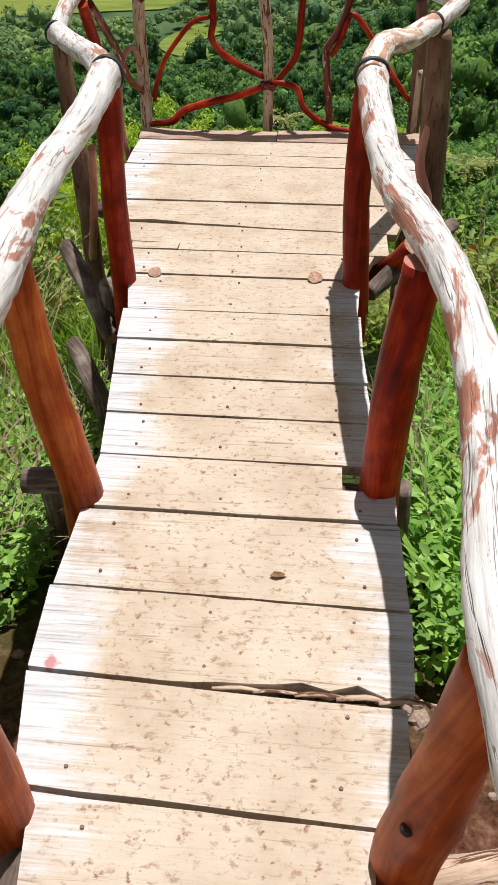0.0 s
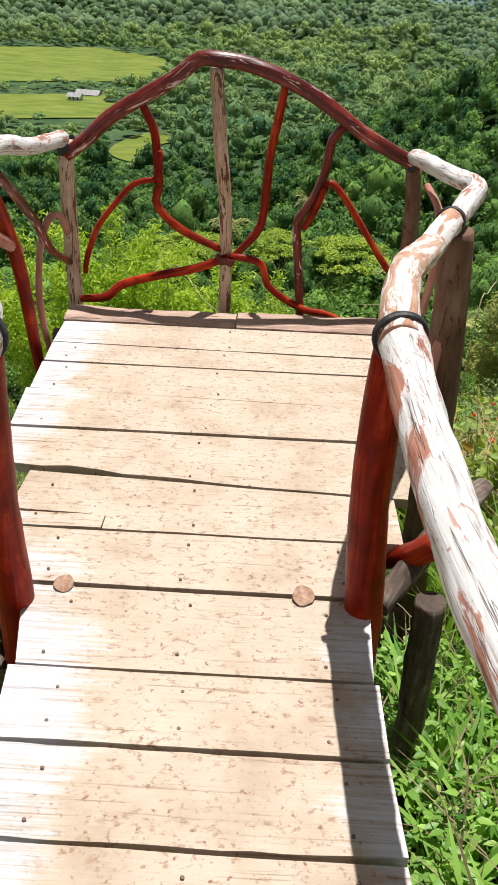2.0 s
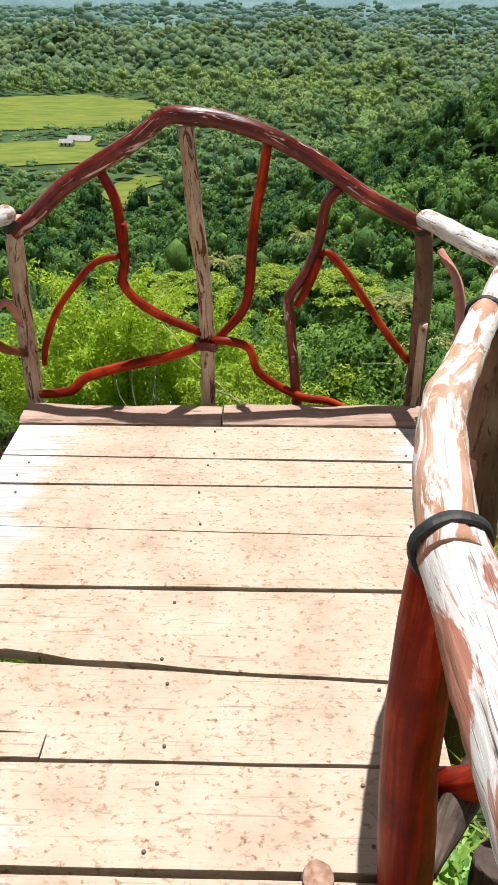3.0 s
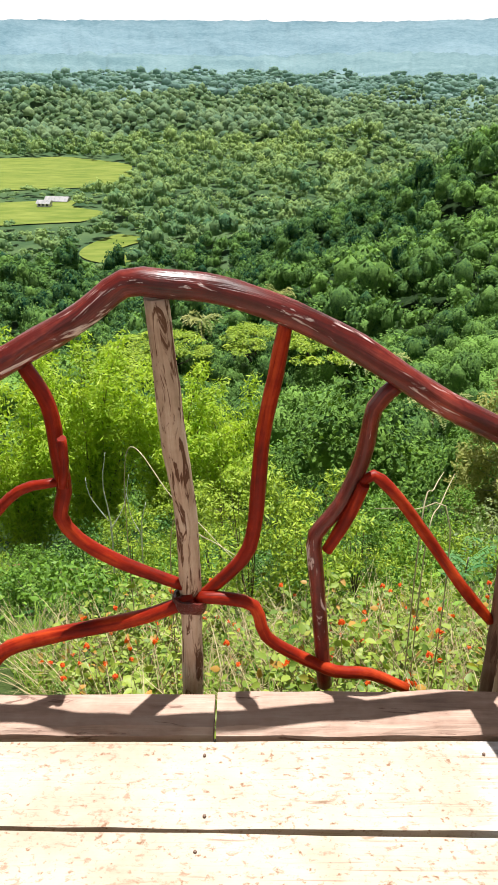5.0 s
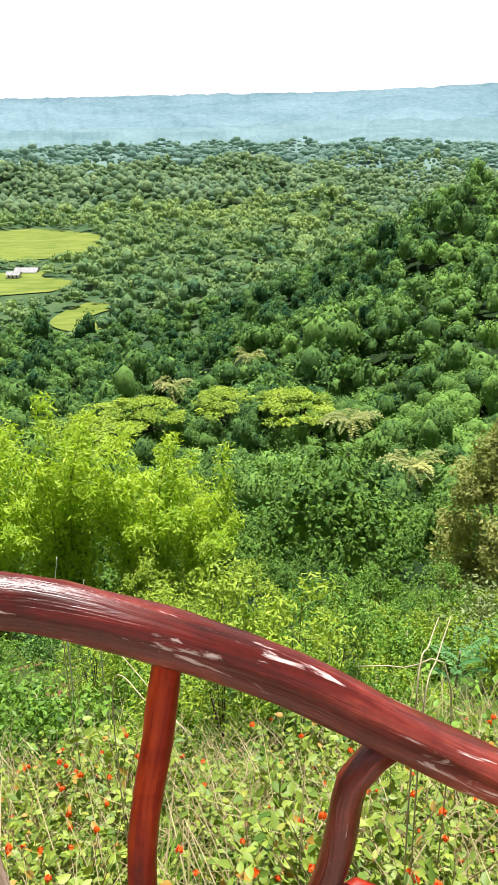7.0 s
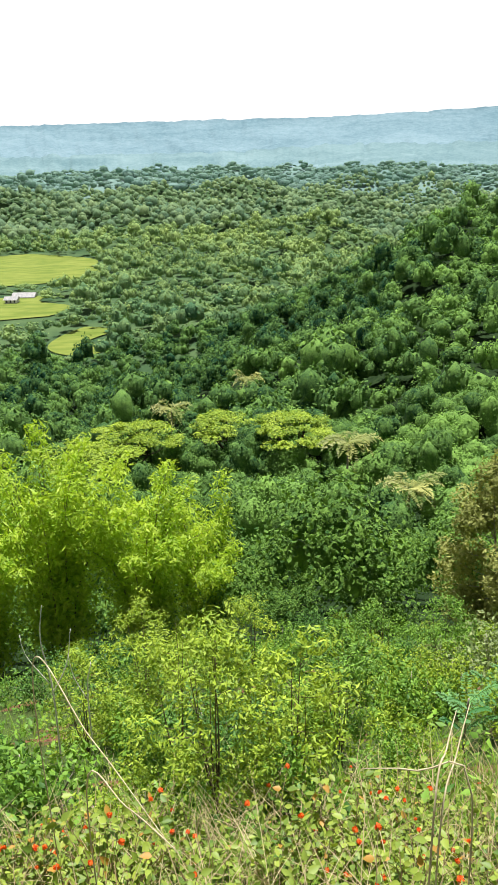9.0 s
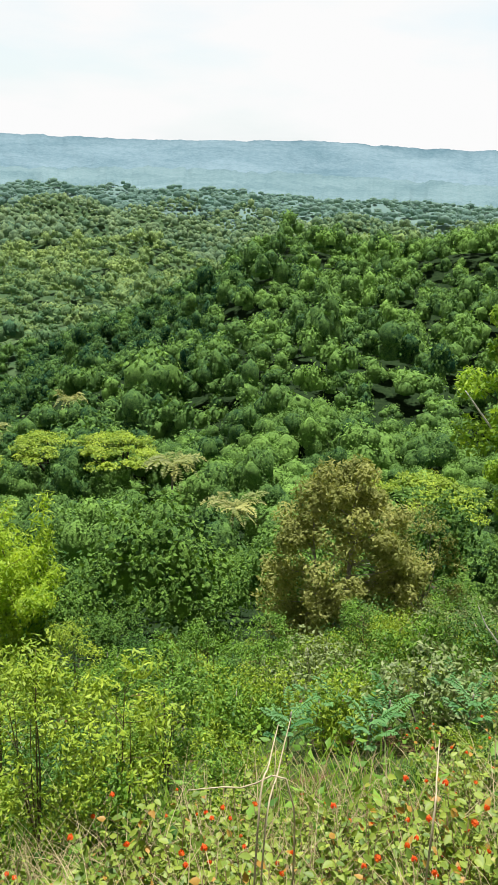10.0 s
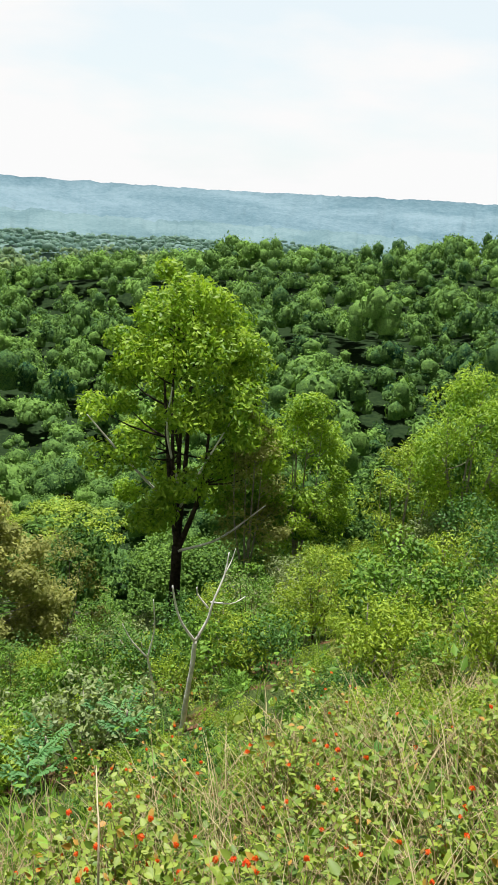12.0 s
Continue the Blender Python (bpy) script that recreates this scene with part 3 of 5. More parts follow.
def backdrop_hill(name, label, dist, crest, foot, az0, az1, material, rough, seed):
    """A long wooded ridge far behind, with an uneven crest."""
    az = np.arange(az0, az1, 0.12)
    x = np.radians(az)
    n = np.array([noise.fractal(Vector((a * 40, seed, 0)), 0.9, 2.1, 6) for a in x])
    m = np.array([noise.fractal(Vector((a * 260, seed + 5, 0)), 0.8, 2.1, 4) for a in x])
    top = np.interp(az, *crest) + rough * n + rough * 0.22 * m
    rows = []
    for k in range(25):
        t = k / 24
        wave = np.array([noise.fractal(Vector((a * 60, t * 5, seed + 9)), 0.9, 2.0, 5) for a in x])
        gully = np.array([noise.fractal(Vector((a * 34 + 0.9 * t, t * 1.6, seed + 20)), 0.8, 2.1, 5) for a in x])
        d = dist - 1500 * (1 - t) ** 1.3 + (40 * wave - 110 * np.abs(gully)) * math.sin(math.pi * t)
        z = foot + (top - foot) * t ** 1.1 + 20 * wave * math.sin(math.pi * t)
        rows.append(np.stack([EYE[0] + d * np.sin(x), EYE[1] + d * np.cos(x), z], -1))
    v = np.concatenate(rows)
    k = len(az)
    i, j = np.meshgrid(np.arange(24), np.arange(k - 1), indexing="ij")
    a = (i * k + j).ravel()
    me = bpy.data.meshes.new(name)
    me.from_pydata(v.tolist(), [], np.stack([a, a + 1, a + k + 1, a + k], 1).tolist())
    me.polygons.foreach_set("use_smooth", np.ones(len(me.polygons), bool))
    return tagged(part(name, me, material), label, "hills", kind="structure")


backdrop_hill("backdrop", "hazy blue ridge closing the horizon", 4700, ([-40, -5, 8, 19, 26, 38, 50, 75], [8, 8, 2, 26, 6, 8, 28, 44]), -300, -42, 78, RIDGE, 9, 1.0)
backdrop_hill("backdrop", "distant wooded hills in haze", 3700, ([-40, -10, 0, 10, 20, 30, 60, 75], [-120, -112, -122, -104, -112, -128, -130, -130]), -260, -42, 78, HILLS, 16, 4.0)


# the wooden walk
def deck_z(y):
    return 0.105 - 0.03 * (y - 0.6) if y < 2.4 else 0.051 - 0.09 * (y - 2.4)


deck = tagged(new("wooden_deck"), "bleached plank walkway and lookout platform, dusty along the middle", "deck")
prng = random.Random(3)


def plank(x0, x1, front, back, lean0=0.0, lean1=0.0, cut=None, gap=0.0045, thick=0.034, sag=0.0, worn=None, shift=(0.0, 0.0)):
    """One board across the walk; cut = (x from, x to, y) trims its far edge beside a post."""
    xs = [x0 + (x1 - x0) * k / (14 if worn else 6) for k in range(15 if worn else 7)]
    if cut:
        xs = sorted(xs + [cut[0], cut[0] + 0.002] if cut[1] > cut[0] else xs)
    if callable(worn):
        xs = sorted(xs + [-0.281, -0.279])
    top, low = [], []
    rise = prng.uniform(-0.002, 0.003)
    for x in xs:
        u = (x - x0) / (x1 - x0)
        xf = shift[0] * (1 - u) + shift[1] * u
        a = front + lean0 * x + prng.uniform(-0.002, 0.002) + gap
        b = back + lean1 * x + prng.uniform(-0.002, 0.002) - gap
        if callable(worn):
            a += worn(x)
        elif worn:
            w = max(0.0, (x - worn[0]) / (worn[1] - worn[0]))
            a += worn[2] * min(1.0, w) * (1 + (0.45 * math.sin(x * 47) if worn[2] > 0.02 else 0.1 * math.sin(x * 23)))
        if cut and (x > cut[0] + 0.001 if cut[1] > 0 else x < cut[0] + 0.001):
            b = min(b, cut[2])
        za, zb = deck_z(a) + rise, deck_z(b) + rise - sag
        top.append(((x - xf, a, za), (x + xf, b, zb)))
        low.append(((x - xf, a, za - thick), (x + xf, b, zb - thick)))
    bm = bmesh.new()
    rows = [[bm.verts.new(v) for v in (t[0], t[1], l[1], l[0])] for t, l in zip(top, low)]
    for p, q in zip(rows, rows[1:]):
        for k in range(4):
            bm.faces.new((p[k], q[k], q[(k + 1) % 4], p[(k + 1) % 4]))
    bm.faces.new(rows[0])
    bm.faces.new(rows[-1][::-1])
    bmesh.ops.recalc_face_normals(bm, faces=bm.faces)
    me = bpy.data.meshes.new("plank")
    bm.to_mesh(me)
    bm.free()
    return part("plank", me, PLANK, deck)


nail_bm = bmesh.new()
bmesh.ops.create_cone(nail_bm, cap_ends=True, segments=8, radius1=0.0046, radius2=0.0036, depth=0.003)
nail_me = bpy.data.meshes.new("nail")
nail_bm.to_mesh(nail_me)
nail_bm.free()
nail_me.materials.append(NAIL)

BOARDS = [
    (-1.30, -1.05, -0.20, 0.47), (-1.05, -0.80, -0.20, 0.47), (-0.80, -0.52, -0.20, 0.47), (-0.52, -0.26, -0.18, 0.47),
    (-0.26, 0.01, -0.15, 0.465), (0.01, 0.268, -0.14, 0.465), (0.268, 0.527, -0.225, 0.535), (0.527, 0.771, -0.26, 0.556),
    (0.771, 1.047, -0.265, 0.550), (1.047, 1.268, -0.268, 0.540), (1.268, 1.472, -0.285, 0.497), (1.472, 1.678, -0.315, 0.482),
    (1.678, 1.899, -0.345, 0.470), (1.899, 2.109, -0.375, 0.462), (2.109, 2.388, -0.40, 0.455),
    (2.395, 2.650, -0.49, 0.49), (2.650, 2.935, -0.57, 0.58), (2.935, 3.270, -0.68, 0.66), (3.270, 3.570, -0.74, 0.73),
    (3.570, 3.870, -0.755, 0.77), (3.870, 4.075, -0.77, 0.78), (4.075, 4.370, -0.785, 0.80),
]
WORN = {0.527: (0.10, 0.30, 0.024), 2.935: (0.10, -0.60, 0.030), 2.650: lambda x: 0.0 if x > -0.28 else 0.070 - 0.055 * (x + 0.28), 4.075: (0.0, 0.5, 0.006), 1.678: (0.30, 0.42, 0.008)}
LEANS = {0.268: -0.035, 0.527: -0.035, 0.771: -0.02, 2.935: -0.06, 3.57: -0.03, 4.075: -0.02}
MIDS = [0.5 * (a + b) for a, b, *_ in BOARDS]


def taper(y0, y1, column):
    """Half of what a board's end gains from its near to its far edge, along the line of the walk."""
    if y0 < 0.5 and column == 3 or y0 < 0.0:
        return 0.0
    v = np.interp([y0, y1], MIDS, [b[column] for b in BOARDS])
    return float(np.clip(0.5 * (v[1] - v[0]), -0.06, 0.06)) + prng.uniform(-0.004, 0.004)


for y0, y1, xa, xb in BOARDS:
    cut = {1.047: (0.40, 1, 1.165)}.get(y0)
    board = plank(xa, xb, y0, y1, LEANS.get(y0, 0.0), LEANS.get(y1, 0.0), cut, 0.008 if y0 in (2.935, 4.075) else 0.0055, worn=WORN.get(y0), shift=(0.0, 0.0) if y0 in (1.047, 2.650) else (taper(y0, y1, 2), taper(y0, y1, 3)))
    for xn in (xa + 0.10, 0.5 * (xa + xb) - 0.03, xb - 0.11):
        for yn in (y0 + 0.05, y1 - 0.055):
            if prng.random() < 0.85:
                nx, ny = xn + prng.uniform(-0.02, 0.02), yn + prng.uniform(-0.012, 0.012)
                n = new("nail", nail_me)
                n.parent = board
                n.location = (nx, ny, deck_z(ny) + 0.003)
plank(-0.57, -0.283, 2.652, 2.729, 0.0, 0.0)
# the split, rotten edge beside the second board
for k in range(5):
    xk = 0.14 + 0.085 * k
    branch("splinter", [(xk, 0.535 - 0.03 * xk + prng.uniform(-0.006, 0.006), 0.098, 0.005), (xk + 0.06, 0.53, 0.100, 0.006), (xk + 0.12, 0.527, 0.096, 0.003)], GREYWOOD, deck, "", k, 5, 0.3)
for xj in (-0.16, 0.36):
    branch("joist", [(xj, -1.3, 0.06, 0.045), (xj, 2.4, -0.04, 0.045), (xj * 1.4, 4.4, -0.22, 0.045)], OLDLOG, deck, "", 3, 8)
# unseen extra log, bent to the camera's path to close the gaps below it
branch("joist", [(0.3, -1.3, 0.02, 0.05), (0.25, 0.4, 0.03, 0.05), (0.19, 1.5, 0.0, 0.05), (0.12, 2.8, -0.08, 0.05), (0.17, 3.5, -0.15, 0.05), (0.33, 4.4, -0.23, 0.05)], OLDLOG, deck, "", 5, 8)
for yj in (0.30, 1.25, 2.40, 3.40, 4.40):
    w = 0.50 if yj < 3 else 0.86
    branch("cross_log", [(-w, yj, deck_z(yj) - 0.10, 0.04), (0.05, yj + 0.02, deck_z(yj) - 0.11, 0.045), (w, yj, deck_z(yj) - 0.10, 0.04)], OLDLOG, deck, "", yj, 9, 0.12, ENDGRAIN)


def box_beam(name, x0, x1, y0, y1, z0, z1, parent, seed):
    """A hewn timber with chipped, wavering edges."""
    bm = bmesh.new()
    rows = []
    for k in range(15):
        x = x0 + (x1 - x0) * k / 14
        j = [noise.noise(Vector((x * 6, seed, i * 2.3))) * 0.014 for i in range(6)]
        rows.append([bm.verts.new(v) for v in ((x, y0 + j[0], z0), (x, y0 + j[1], z1 - 0.012), (x, y0 + 0.02 + j[2], z1 + j[3] * 0.4), (x, y1 - 0.015 + j[4], z1 + j[5] * 0.4), (x, y1, z1 - 0.014), (x, y1, z0))])
    for p, q in zip(rows, rows[1:]):
        for k in range(6):
            bm.faces.new((p[k], q[k], q[(k + 1) % 6], p[(k + 1) % 6]))
    bm.faces.new(rows[0])
    bm.faces.new(rows[-1][::-1])
    bmesh.ops.recalc_face_normals(bm, faces=bm.faces)
    me = bpy.data.meshes.new(name)
    bm.to_mesh(me)
    bm.free()
    me.uv_layers.new(name="UVMap")
    uv = me.uv_layers[0].data
    for loop in me.loops:
        co = me.vertices[loop.vertex_index].co
        uv[loop.index].uv = (co.x, co.y + co.z)
    return part(name, me, BEAM, parent, "old brown hewn beam with chipped edges")


box_beam("end_beam", -0.80, 0.005, 4.385, 4.535, -0.19, -0.118, deck, 1.0)
box_beam("end_beam", 0.012, 0.83, 4.38, 4.54, -0.19, -0.114, deck, 4.0)

# railings
right = tagged(new("branch_railing"), "handrail of a crooked branch with peeling pale bark on red posts", "railing", "branch railings")
branch("rail", [(0.60, -1.0, 0.84, 0.042), (0.58, -0.35, 0.80, 0.040), (0.56, 0.0, 0.78, 0.038), (0.56, 0.22, 0.77, 0.040), (0.583, 0.50, 0.775, 0.041), (0.595, 0.80, 0.78, 0.041), (0.577, 1.06, 0.78, 0.041), (0.535, 1.27, 0.785, 0.042), (0.495, 1.50, 0.765, 0.045), (0.462, 1.92, 0.752, 0.046), (0.447, 2.40, 0.785, 0.050)], RAIL, right, "pale peeling branch handrail", 1, 18, 0.10)
branch("rail", [(0.44, 2.36, 0.788, 0.046), (0.49, 2.75, 0.79, 0.044), (0.60, 3.10, 0.73, 0.042), (0.73, 3.46, 0.71, 0.040)], BAREWOOD, right, "tan branch handrail stripped of half its pale bark", 2, 16, 0.10)
branch("rail", [(0.72, 3.42, 0.70, 0.036), (0.82, 3.66, 0.715, 0.038), (0.885, 3.86, 0.71, 0.037), (0.86, 4.15, 0.67, 0.036), (0.80, 4.48, 0.64, 0.037), (0.77, 4.62, 0.625, 0.036)], RAIL, right, "pale peeling branch handrail", 3, 16, 0.10)
branch("post", [(0.515, 0.215, -0.25, 0.060), (0.515, 0.205, 0.12, 0.058), (0.53, 0.19, 0.33, 0.058), (0.55, 0.18, 0.55, 0.046), (0.55, 0.17, 0.74, 0.032)], ORANGE, right, "orange-brown stained round post with a knot", 4, 20, 0.07)
branch("knot", [(0.500, 0.160, 0.335, 0.006), (0.492, 0.145, 0.338, 0.012), (0.488, 0.137, 0.339, 0.007)], BARKDARK, right, "", 5, 9, 0.2)
branch("post", [(0.505, 1.20, -0.35, 0.054), (0.50, 1.19, 0.10, 0.053), (0.510, 1.18, 0.45, 0.052), (0.538, 1.185, 0.74, 0.045)], RED, right, "red-stained round post with a sawn top", 6, 20, 0.05, PINK)
branch("post", [(0.445, 2.375, -0.2, 0.050), (0.442, 2.37, 0.06, 0.050), (0.425, 2.38, 0.35, 0.047), (0.428, 2.40, 0.6, 0.046), (0.443, 2.42, 0.78, 0.044)], RED, right, "red-stained round post", 7, 18, 0.05)
branch("post", [(0.84, 3.54, -2.2, 0.068), (0.825, 3.54, -0.5, 0.066), (0.80, 3.52, 0.2, 0.064), (0.765, 3.49, 0.67, 0.052)], SCARRED, right, "weathered bare post", 8, 16, 0.06)
strap((0.444, 2.40, 0.786), (-0.05, 1, 0.02), 0.052, right, 0.02, 1)
strap((0.728, 3.455, 0.708), (0.45, 1, 0.0), 0.041, right, 0.02, 2)
branch("brace", [(0.50, 2.75, -0.12, 0.028), (0.60, 2.62, 0.02, 0.036), (0.66, 2.56, 0.12, 0.040)], RED, right, "short red brace", 9, 12, 0.06, ENDGRAIN)
branch("brace", [(0.80, 3.42, -0.30, 0.022), (0.79, 3.40, -0.05, 0.026), (0.74, 3.44, 0.12, 0.022), (0.78, 3.50, 0.34, 0.018)], PINK, right, "faded pinkish stick", 10, 10, 0.1)
branch("brace", [(0.83, 4.56, 0.52, 0.014), (0.85, 4.30, 0.48, 0.018), (0.85, 4.2, 0.30, 0.018), (0.83, 4.35, -0.15, 0.016)], PINK, right, "faded pinkish stick", 11, 10, 0.1)

left = tagged(new("branch_railing"), "handrail of a crooked bleached branch on red posts with lashed sticks", "railing", "branch railings")
branch("rail", [(-0.20, -1.0, 0.84, 0.044), (-0.24, -0.2, 0.82, 0.046), (-0.29, 0.5, 0.80, 0.050), (-0.33, 1.0, 0.785, 0.050), (-0.365, 1.22, 0.78, 0.048), (-0.385, 1.55, 0.78, 0.046), (-0.385, 1.92, 0.79, 0.045), (-0.388, 2.25, 0.825, 0.048)], RAIL, left, "pale peeling branch handrail", 12, 18, 0.10)
branch("rail", [(-0.38, 2.21, 0.82, 0.046), (-0.50, 2.55, 0.78, 0.045), (-0.70, 2.98, 0.72, 0.042), (-0.89, 3.39, 0.675, 0.042)], RAIL, left, "pale peeling branch handrail", 13, 16, 0.10)
branch("rail", [(-0.885, 3.34, 0.665, 0.036), (-0.90, 3.62, 0.73, 0.036), (-0.845, 3.82, 0.785, 0.036), (-0.82, 4.2, 0.70, 0.034), (-0.80, 4.63, 0.635, 0.034)], RAIL, left, "pale peeling branch handrail", 14, 16, 0.08)
branch("post", [(-0.185, 0.235, -0.25, 0.050), (-0.195, 0.225, 0.25, 0.049), (-0.235, 0.20, 0.80, 0.045)], ORANGE, left, "orange-brown stained round post", 15, 18, 0.06)
branch("post", [(-0.27, 1.09, -0.45, 0.056), (-0.275, 1.09, 0.08, 0.054), (-0.325, 1.10, 0.45, 0.050), (-0.355, 1.12, 0.745, 0.044)], ORANGE, left, "red-brown stained round post", 16, 18, 0.06, ENDGRAIN)
branch("post", [(-0.44, 2.335, -0.3, 0.047), (-0.432, 2.33, 0.05, 0.046), (-0.425, 2.30, 0.4, 0.044), (-0.395, 2.26, 0.79, 0.042)], RED, left, "bright red stained round post with a dark scorch mark", 17, 18, 0.05)
branch("post", [(-0.86, 3.42, -2.3, 0.046), (-0.87, 3.41, -0.3, 0.045), (-0.885, 3.39, 0.64, 0.038)], SCARRED, left, "weathered brown post", 18, 14, 0.08)
strap((-0.386, 2.235, 0.823), (-0.15, 1, 0.05), 0.048, left, 0.02, 3)
strap((-0.888, 3.37, 0.672), (-0.3, 1, -0.05), 0.043, left, 0.03, 4)
branch("lashed_stick", [(-0.85, 3.70, 0.72, 0.026), (-0.84, 3.92, 0.33, 0.028), (-0.83, 4.04, -0.25, 0.024)], RED, left, "", 19, 12, 0.08)
branch("lashed_stick", [(-0.84, 3.80, 0.70, 0.020), (-0.83, 4.15, 0.43, 0.020), (-0.82, 4.35, 0.22, 0.018), (-0.81, 4.63, 0.06, 0.018)], MAROON, left, "", 20, 10, 0.08)
branch("lashed_stick", [(-0.80, 4.58, 0.22, 0.014), (-0.81, 4.50, 0.33, 0.015), (-0.83, 4.36, 0.34, 0.016), (-0.84, 4.24, 0.24, 0.015), (-0.835, 4.15, 0.05, 0.015), (-0.82, 4.18, -0.22, 0.015)], PINK, left, "", 21, 10, 0.08)
branch("lashed_stick", [(-0.87, 3.46, 0.60, 0.022), (-0.85, 3.70, 0.50, 0.026), (-0.84, 3.97, 0.35, 0.020)], PINK, left, "", 22, 10, 0.1)
branch("lashed_stick", [(-0.60, 2.7, 0.42, 0.016), (-0.68, 2.9, 0.1, 0.018), (-0.78, 3.1, -0.25, 0.02)], PINK, left, "", 23, 10, 0.1)

# the arched end of the platform, all in one upright plane
arch = tagged(new("arched_railing"), "arched railing of maroon branches tied to a bare centre post", "railing")
AY = 4.65


def arch_branch(name, pts, r, material, label="", seed=0, y=AY, ends=0.85, segs=12):
    n = len(pts) - 1
    return branch(name, [(x, y + 0.006 * math.sin(3 * i + seed), z, r * (1 if 0 < i < n else ends)) for i, (x, z) in enumerate(pts)], material, arch, label, seed, segs, 0.08)


arch_branch("arch_rail", [(-0.79, 0.56), (-0.70, 0.63), (-0.58, 0.735), (-0.42, 0.83), (-0.28, 0.915), (-0.185, 0.985), (-0.10, 0.985), (0.03, 0.967), (0.17, 0.925), (0.32, 0.85), (0.44, 0.775), (0.57, 0.69), (0.70, 0.625), (0.79, 0.585)], 0.033, MAROON, "thick maroon arched branch, scuffed on top", 30, AY - 0.015, 0.9, 16)
branch("post", [(-0.116, AY, 0.95, 0.029), (-0.090, AY, 0.6, 0.031), (-0.062, AY, 0.23, 0.029), (-0.068, AY - 0.01, -0.6, 0.030)], GREYWOOD, arch, "bare grey-brown centre post with bark scars", 31, 16, 0.06)
branch("post", [(-0.79, AY + 0.01, 0.62, 0.036), (-0.80, AY, 0.2, 0.035), (-0.81, AY, -2.4, 0.038)], GREYWOOD, arch, "weathered corner post", 32, 14, 0.06)
branch("post", [(0.775, AY, 0.57, 0.036), (0.80, AY, 0.1, 0.036), (0.82, AY, -2.4, 0.038)], SCARRED, arch, "weathered corner post", 33, 14, 0.06)
branch("short_pole", [(0.80, AY - 0.06, 0.22, 0.017), (0.80, AY - 0.06, -0.25, 0.018)], GREYWOOD, arch, "", 34, 10, 0.06)
arch_branch("lattice_branch", [(-0.445, 0.80), (-0.39, 0.68), (-0.38, 0.55), (-0.372, 0.44), (-0.39, 0.37), (-0.35, 0.30), (-0.25, 0.225), (-0.08, 0.15)], 0.0195, RED, "", 35)
arch_branch("lattice_branch", [(-0.362, 0.60), (-0.366, 0.53), (-0.372, 0.46)], 0.014, RED, "", 36, AY - 0.012)
arch_branch("lattice_branch", [(-0.385, 0.47), (-0.49, 0.44), (-0.58, 0.35), (-0.67, 0.23), (-0.73, 0.08), (-0.745, 0.0)], 0.014, RED, "", 37)
arch_branch("lattice_branch", [(-0.05, 0.125), (-0.21, 0.06), (-0.43, 0.005), (-0.57, -0.045), (-0.64, -0.105), (-0.77, -0.125)], 0.0215, RED, "", 38, AY - 0.03)
arch_branch("lattice_branch", [(-0.04, 0.10), (0.08, 0.24), (0.112, 0.35), (0.13, 0.60), (0.16, 0.76), (0.182, 0.90)], 0.0195, RED, "", 39)
arch_branch("lattice_branch", [(-0.05, 0.12), (0.02, 0.125), (0.11, 0.09), (0.145, -0.005), (0.23, -0.08), (0.34, -0.13), (0.44, -0.15), (0.55, -0.195)], 0.0175, RED, "", 40, AY - 0.02)
arch_branch("lattice_branch", [(0.455, 0.74), (0.40, 0.675), (0.38, 0.53), (0.33, 0.40), (0.272, 0.31), (0.272, 0.24), (0.292, 0.04), (0.315, -0.2)], 0.0205, MAROON, "", 41, AY, 1.0)
arch_branch("lattice_branch", [(0.385, 0.475), (0.345, 0.36), (0.30, 0.275)], 0.0175, RED, "", 42, AY - 0.02)
arch_branch("lattice_branch", [(0.375, 0.46), (0.41, 0.49), (0.48, 0.425), (0.58, 0.28), (0.68, 0.14), (0.765, 0.03)], 0.0155, RED, "bright red bent stick", 43, AY - 0.01)
strap((-0.064, AY - 0.012, 0.105), (0.02, 0, 1), 0.040, arch, 0.035, 5, MAROON)
strap((0.765, AY - 0.01, 0.60), (1, 0.1, -0.3), 0.040, arch, 0.02, 6)
strap((-0.785, AY, 0.60), (0.1, 0, 1), 0.040, arch, 0.05, 7)

STUBS = [(-0.325, 0.025, 0.064), (0.287, 0.029, 0.066)]

# supports under the platform
for i, (x, y, r, d) in enumerate([(0.64, 2.50, 0.044, 0.05), (0.57, 1.34, 0.035, 0.06), (-0.52, 2.46, 0.045, -0.04), (-0.42, 1.3, 0.05, -0.05)]):
    z = float(land(x, y)) - 0.3
    tagged(branch("support_post", [(x + d, y + 0.05, z, r * 1.1), (x + d * 0.3, y, z * 0.45, r), (x, y - 0.02, -0.02, r * 0.9)], OLDLOG, None, "", 50 + i, 12, 0.14), "dark weathered log holding up the deck", "support post", "deck supports")
for i, (a, b) in enumerate([((-0.78, 2.75, -0.02), (-0.50, 2.30, -0.20)), ((-0.66, 2.30, -0.22), (-0.44, 1.98, -0.42)), ((0.50, 2.48, -0.05), (0.86, 2.95, 0.04)), ((0.50, 0.235, -0.03), (1.3, 0.33, 0.0))]):
    m = [(p + q) / 2 for p, q in zip(a, b)]
    tagged(branch("support_log", [(*a, 0.034), (m[0], m[1], m[2] + 0.02, 0.04), (*b, 0.032)], OLDLOG if i < 3 else GREYWOOD, None, "", 60 + i, 12, 0.14, ENDGRAIN), "split grey log wedged beside the deck", "log", "loose logs")
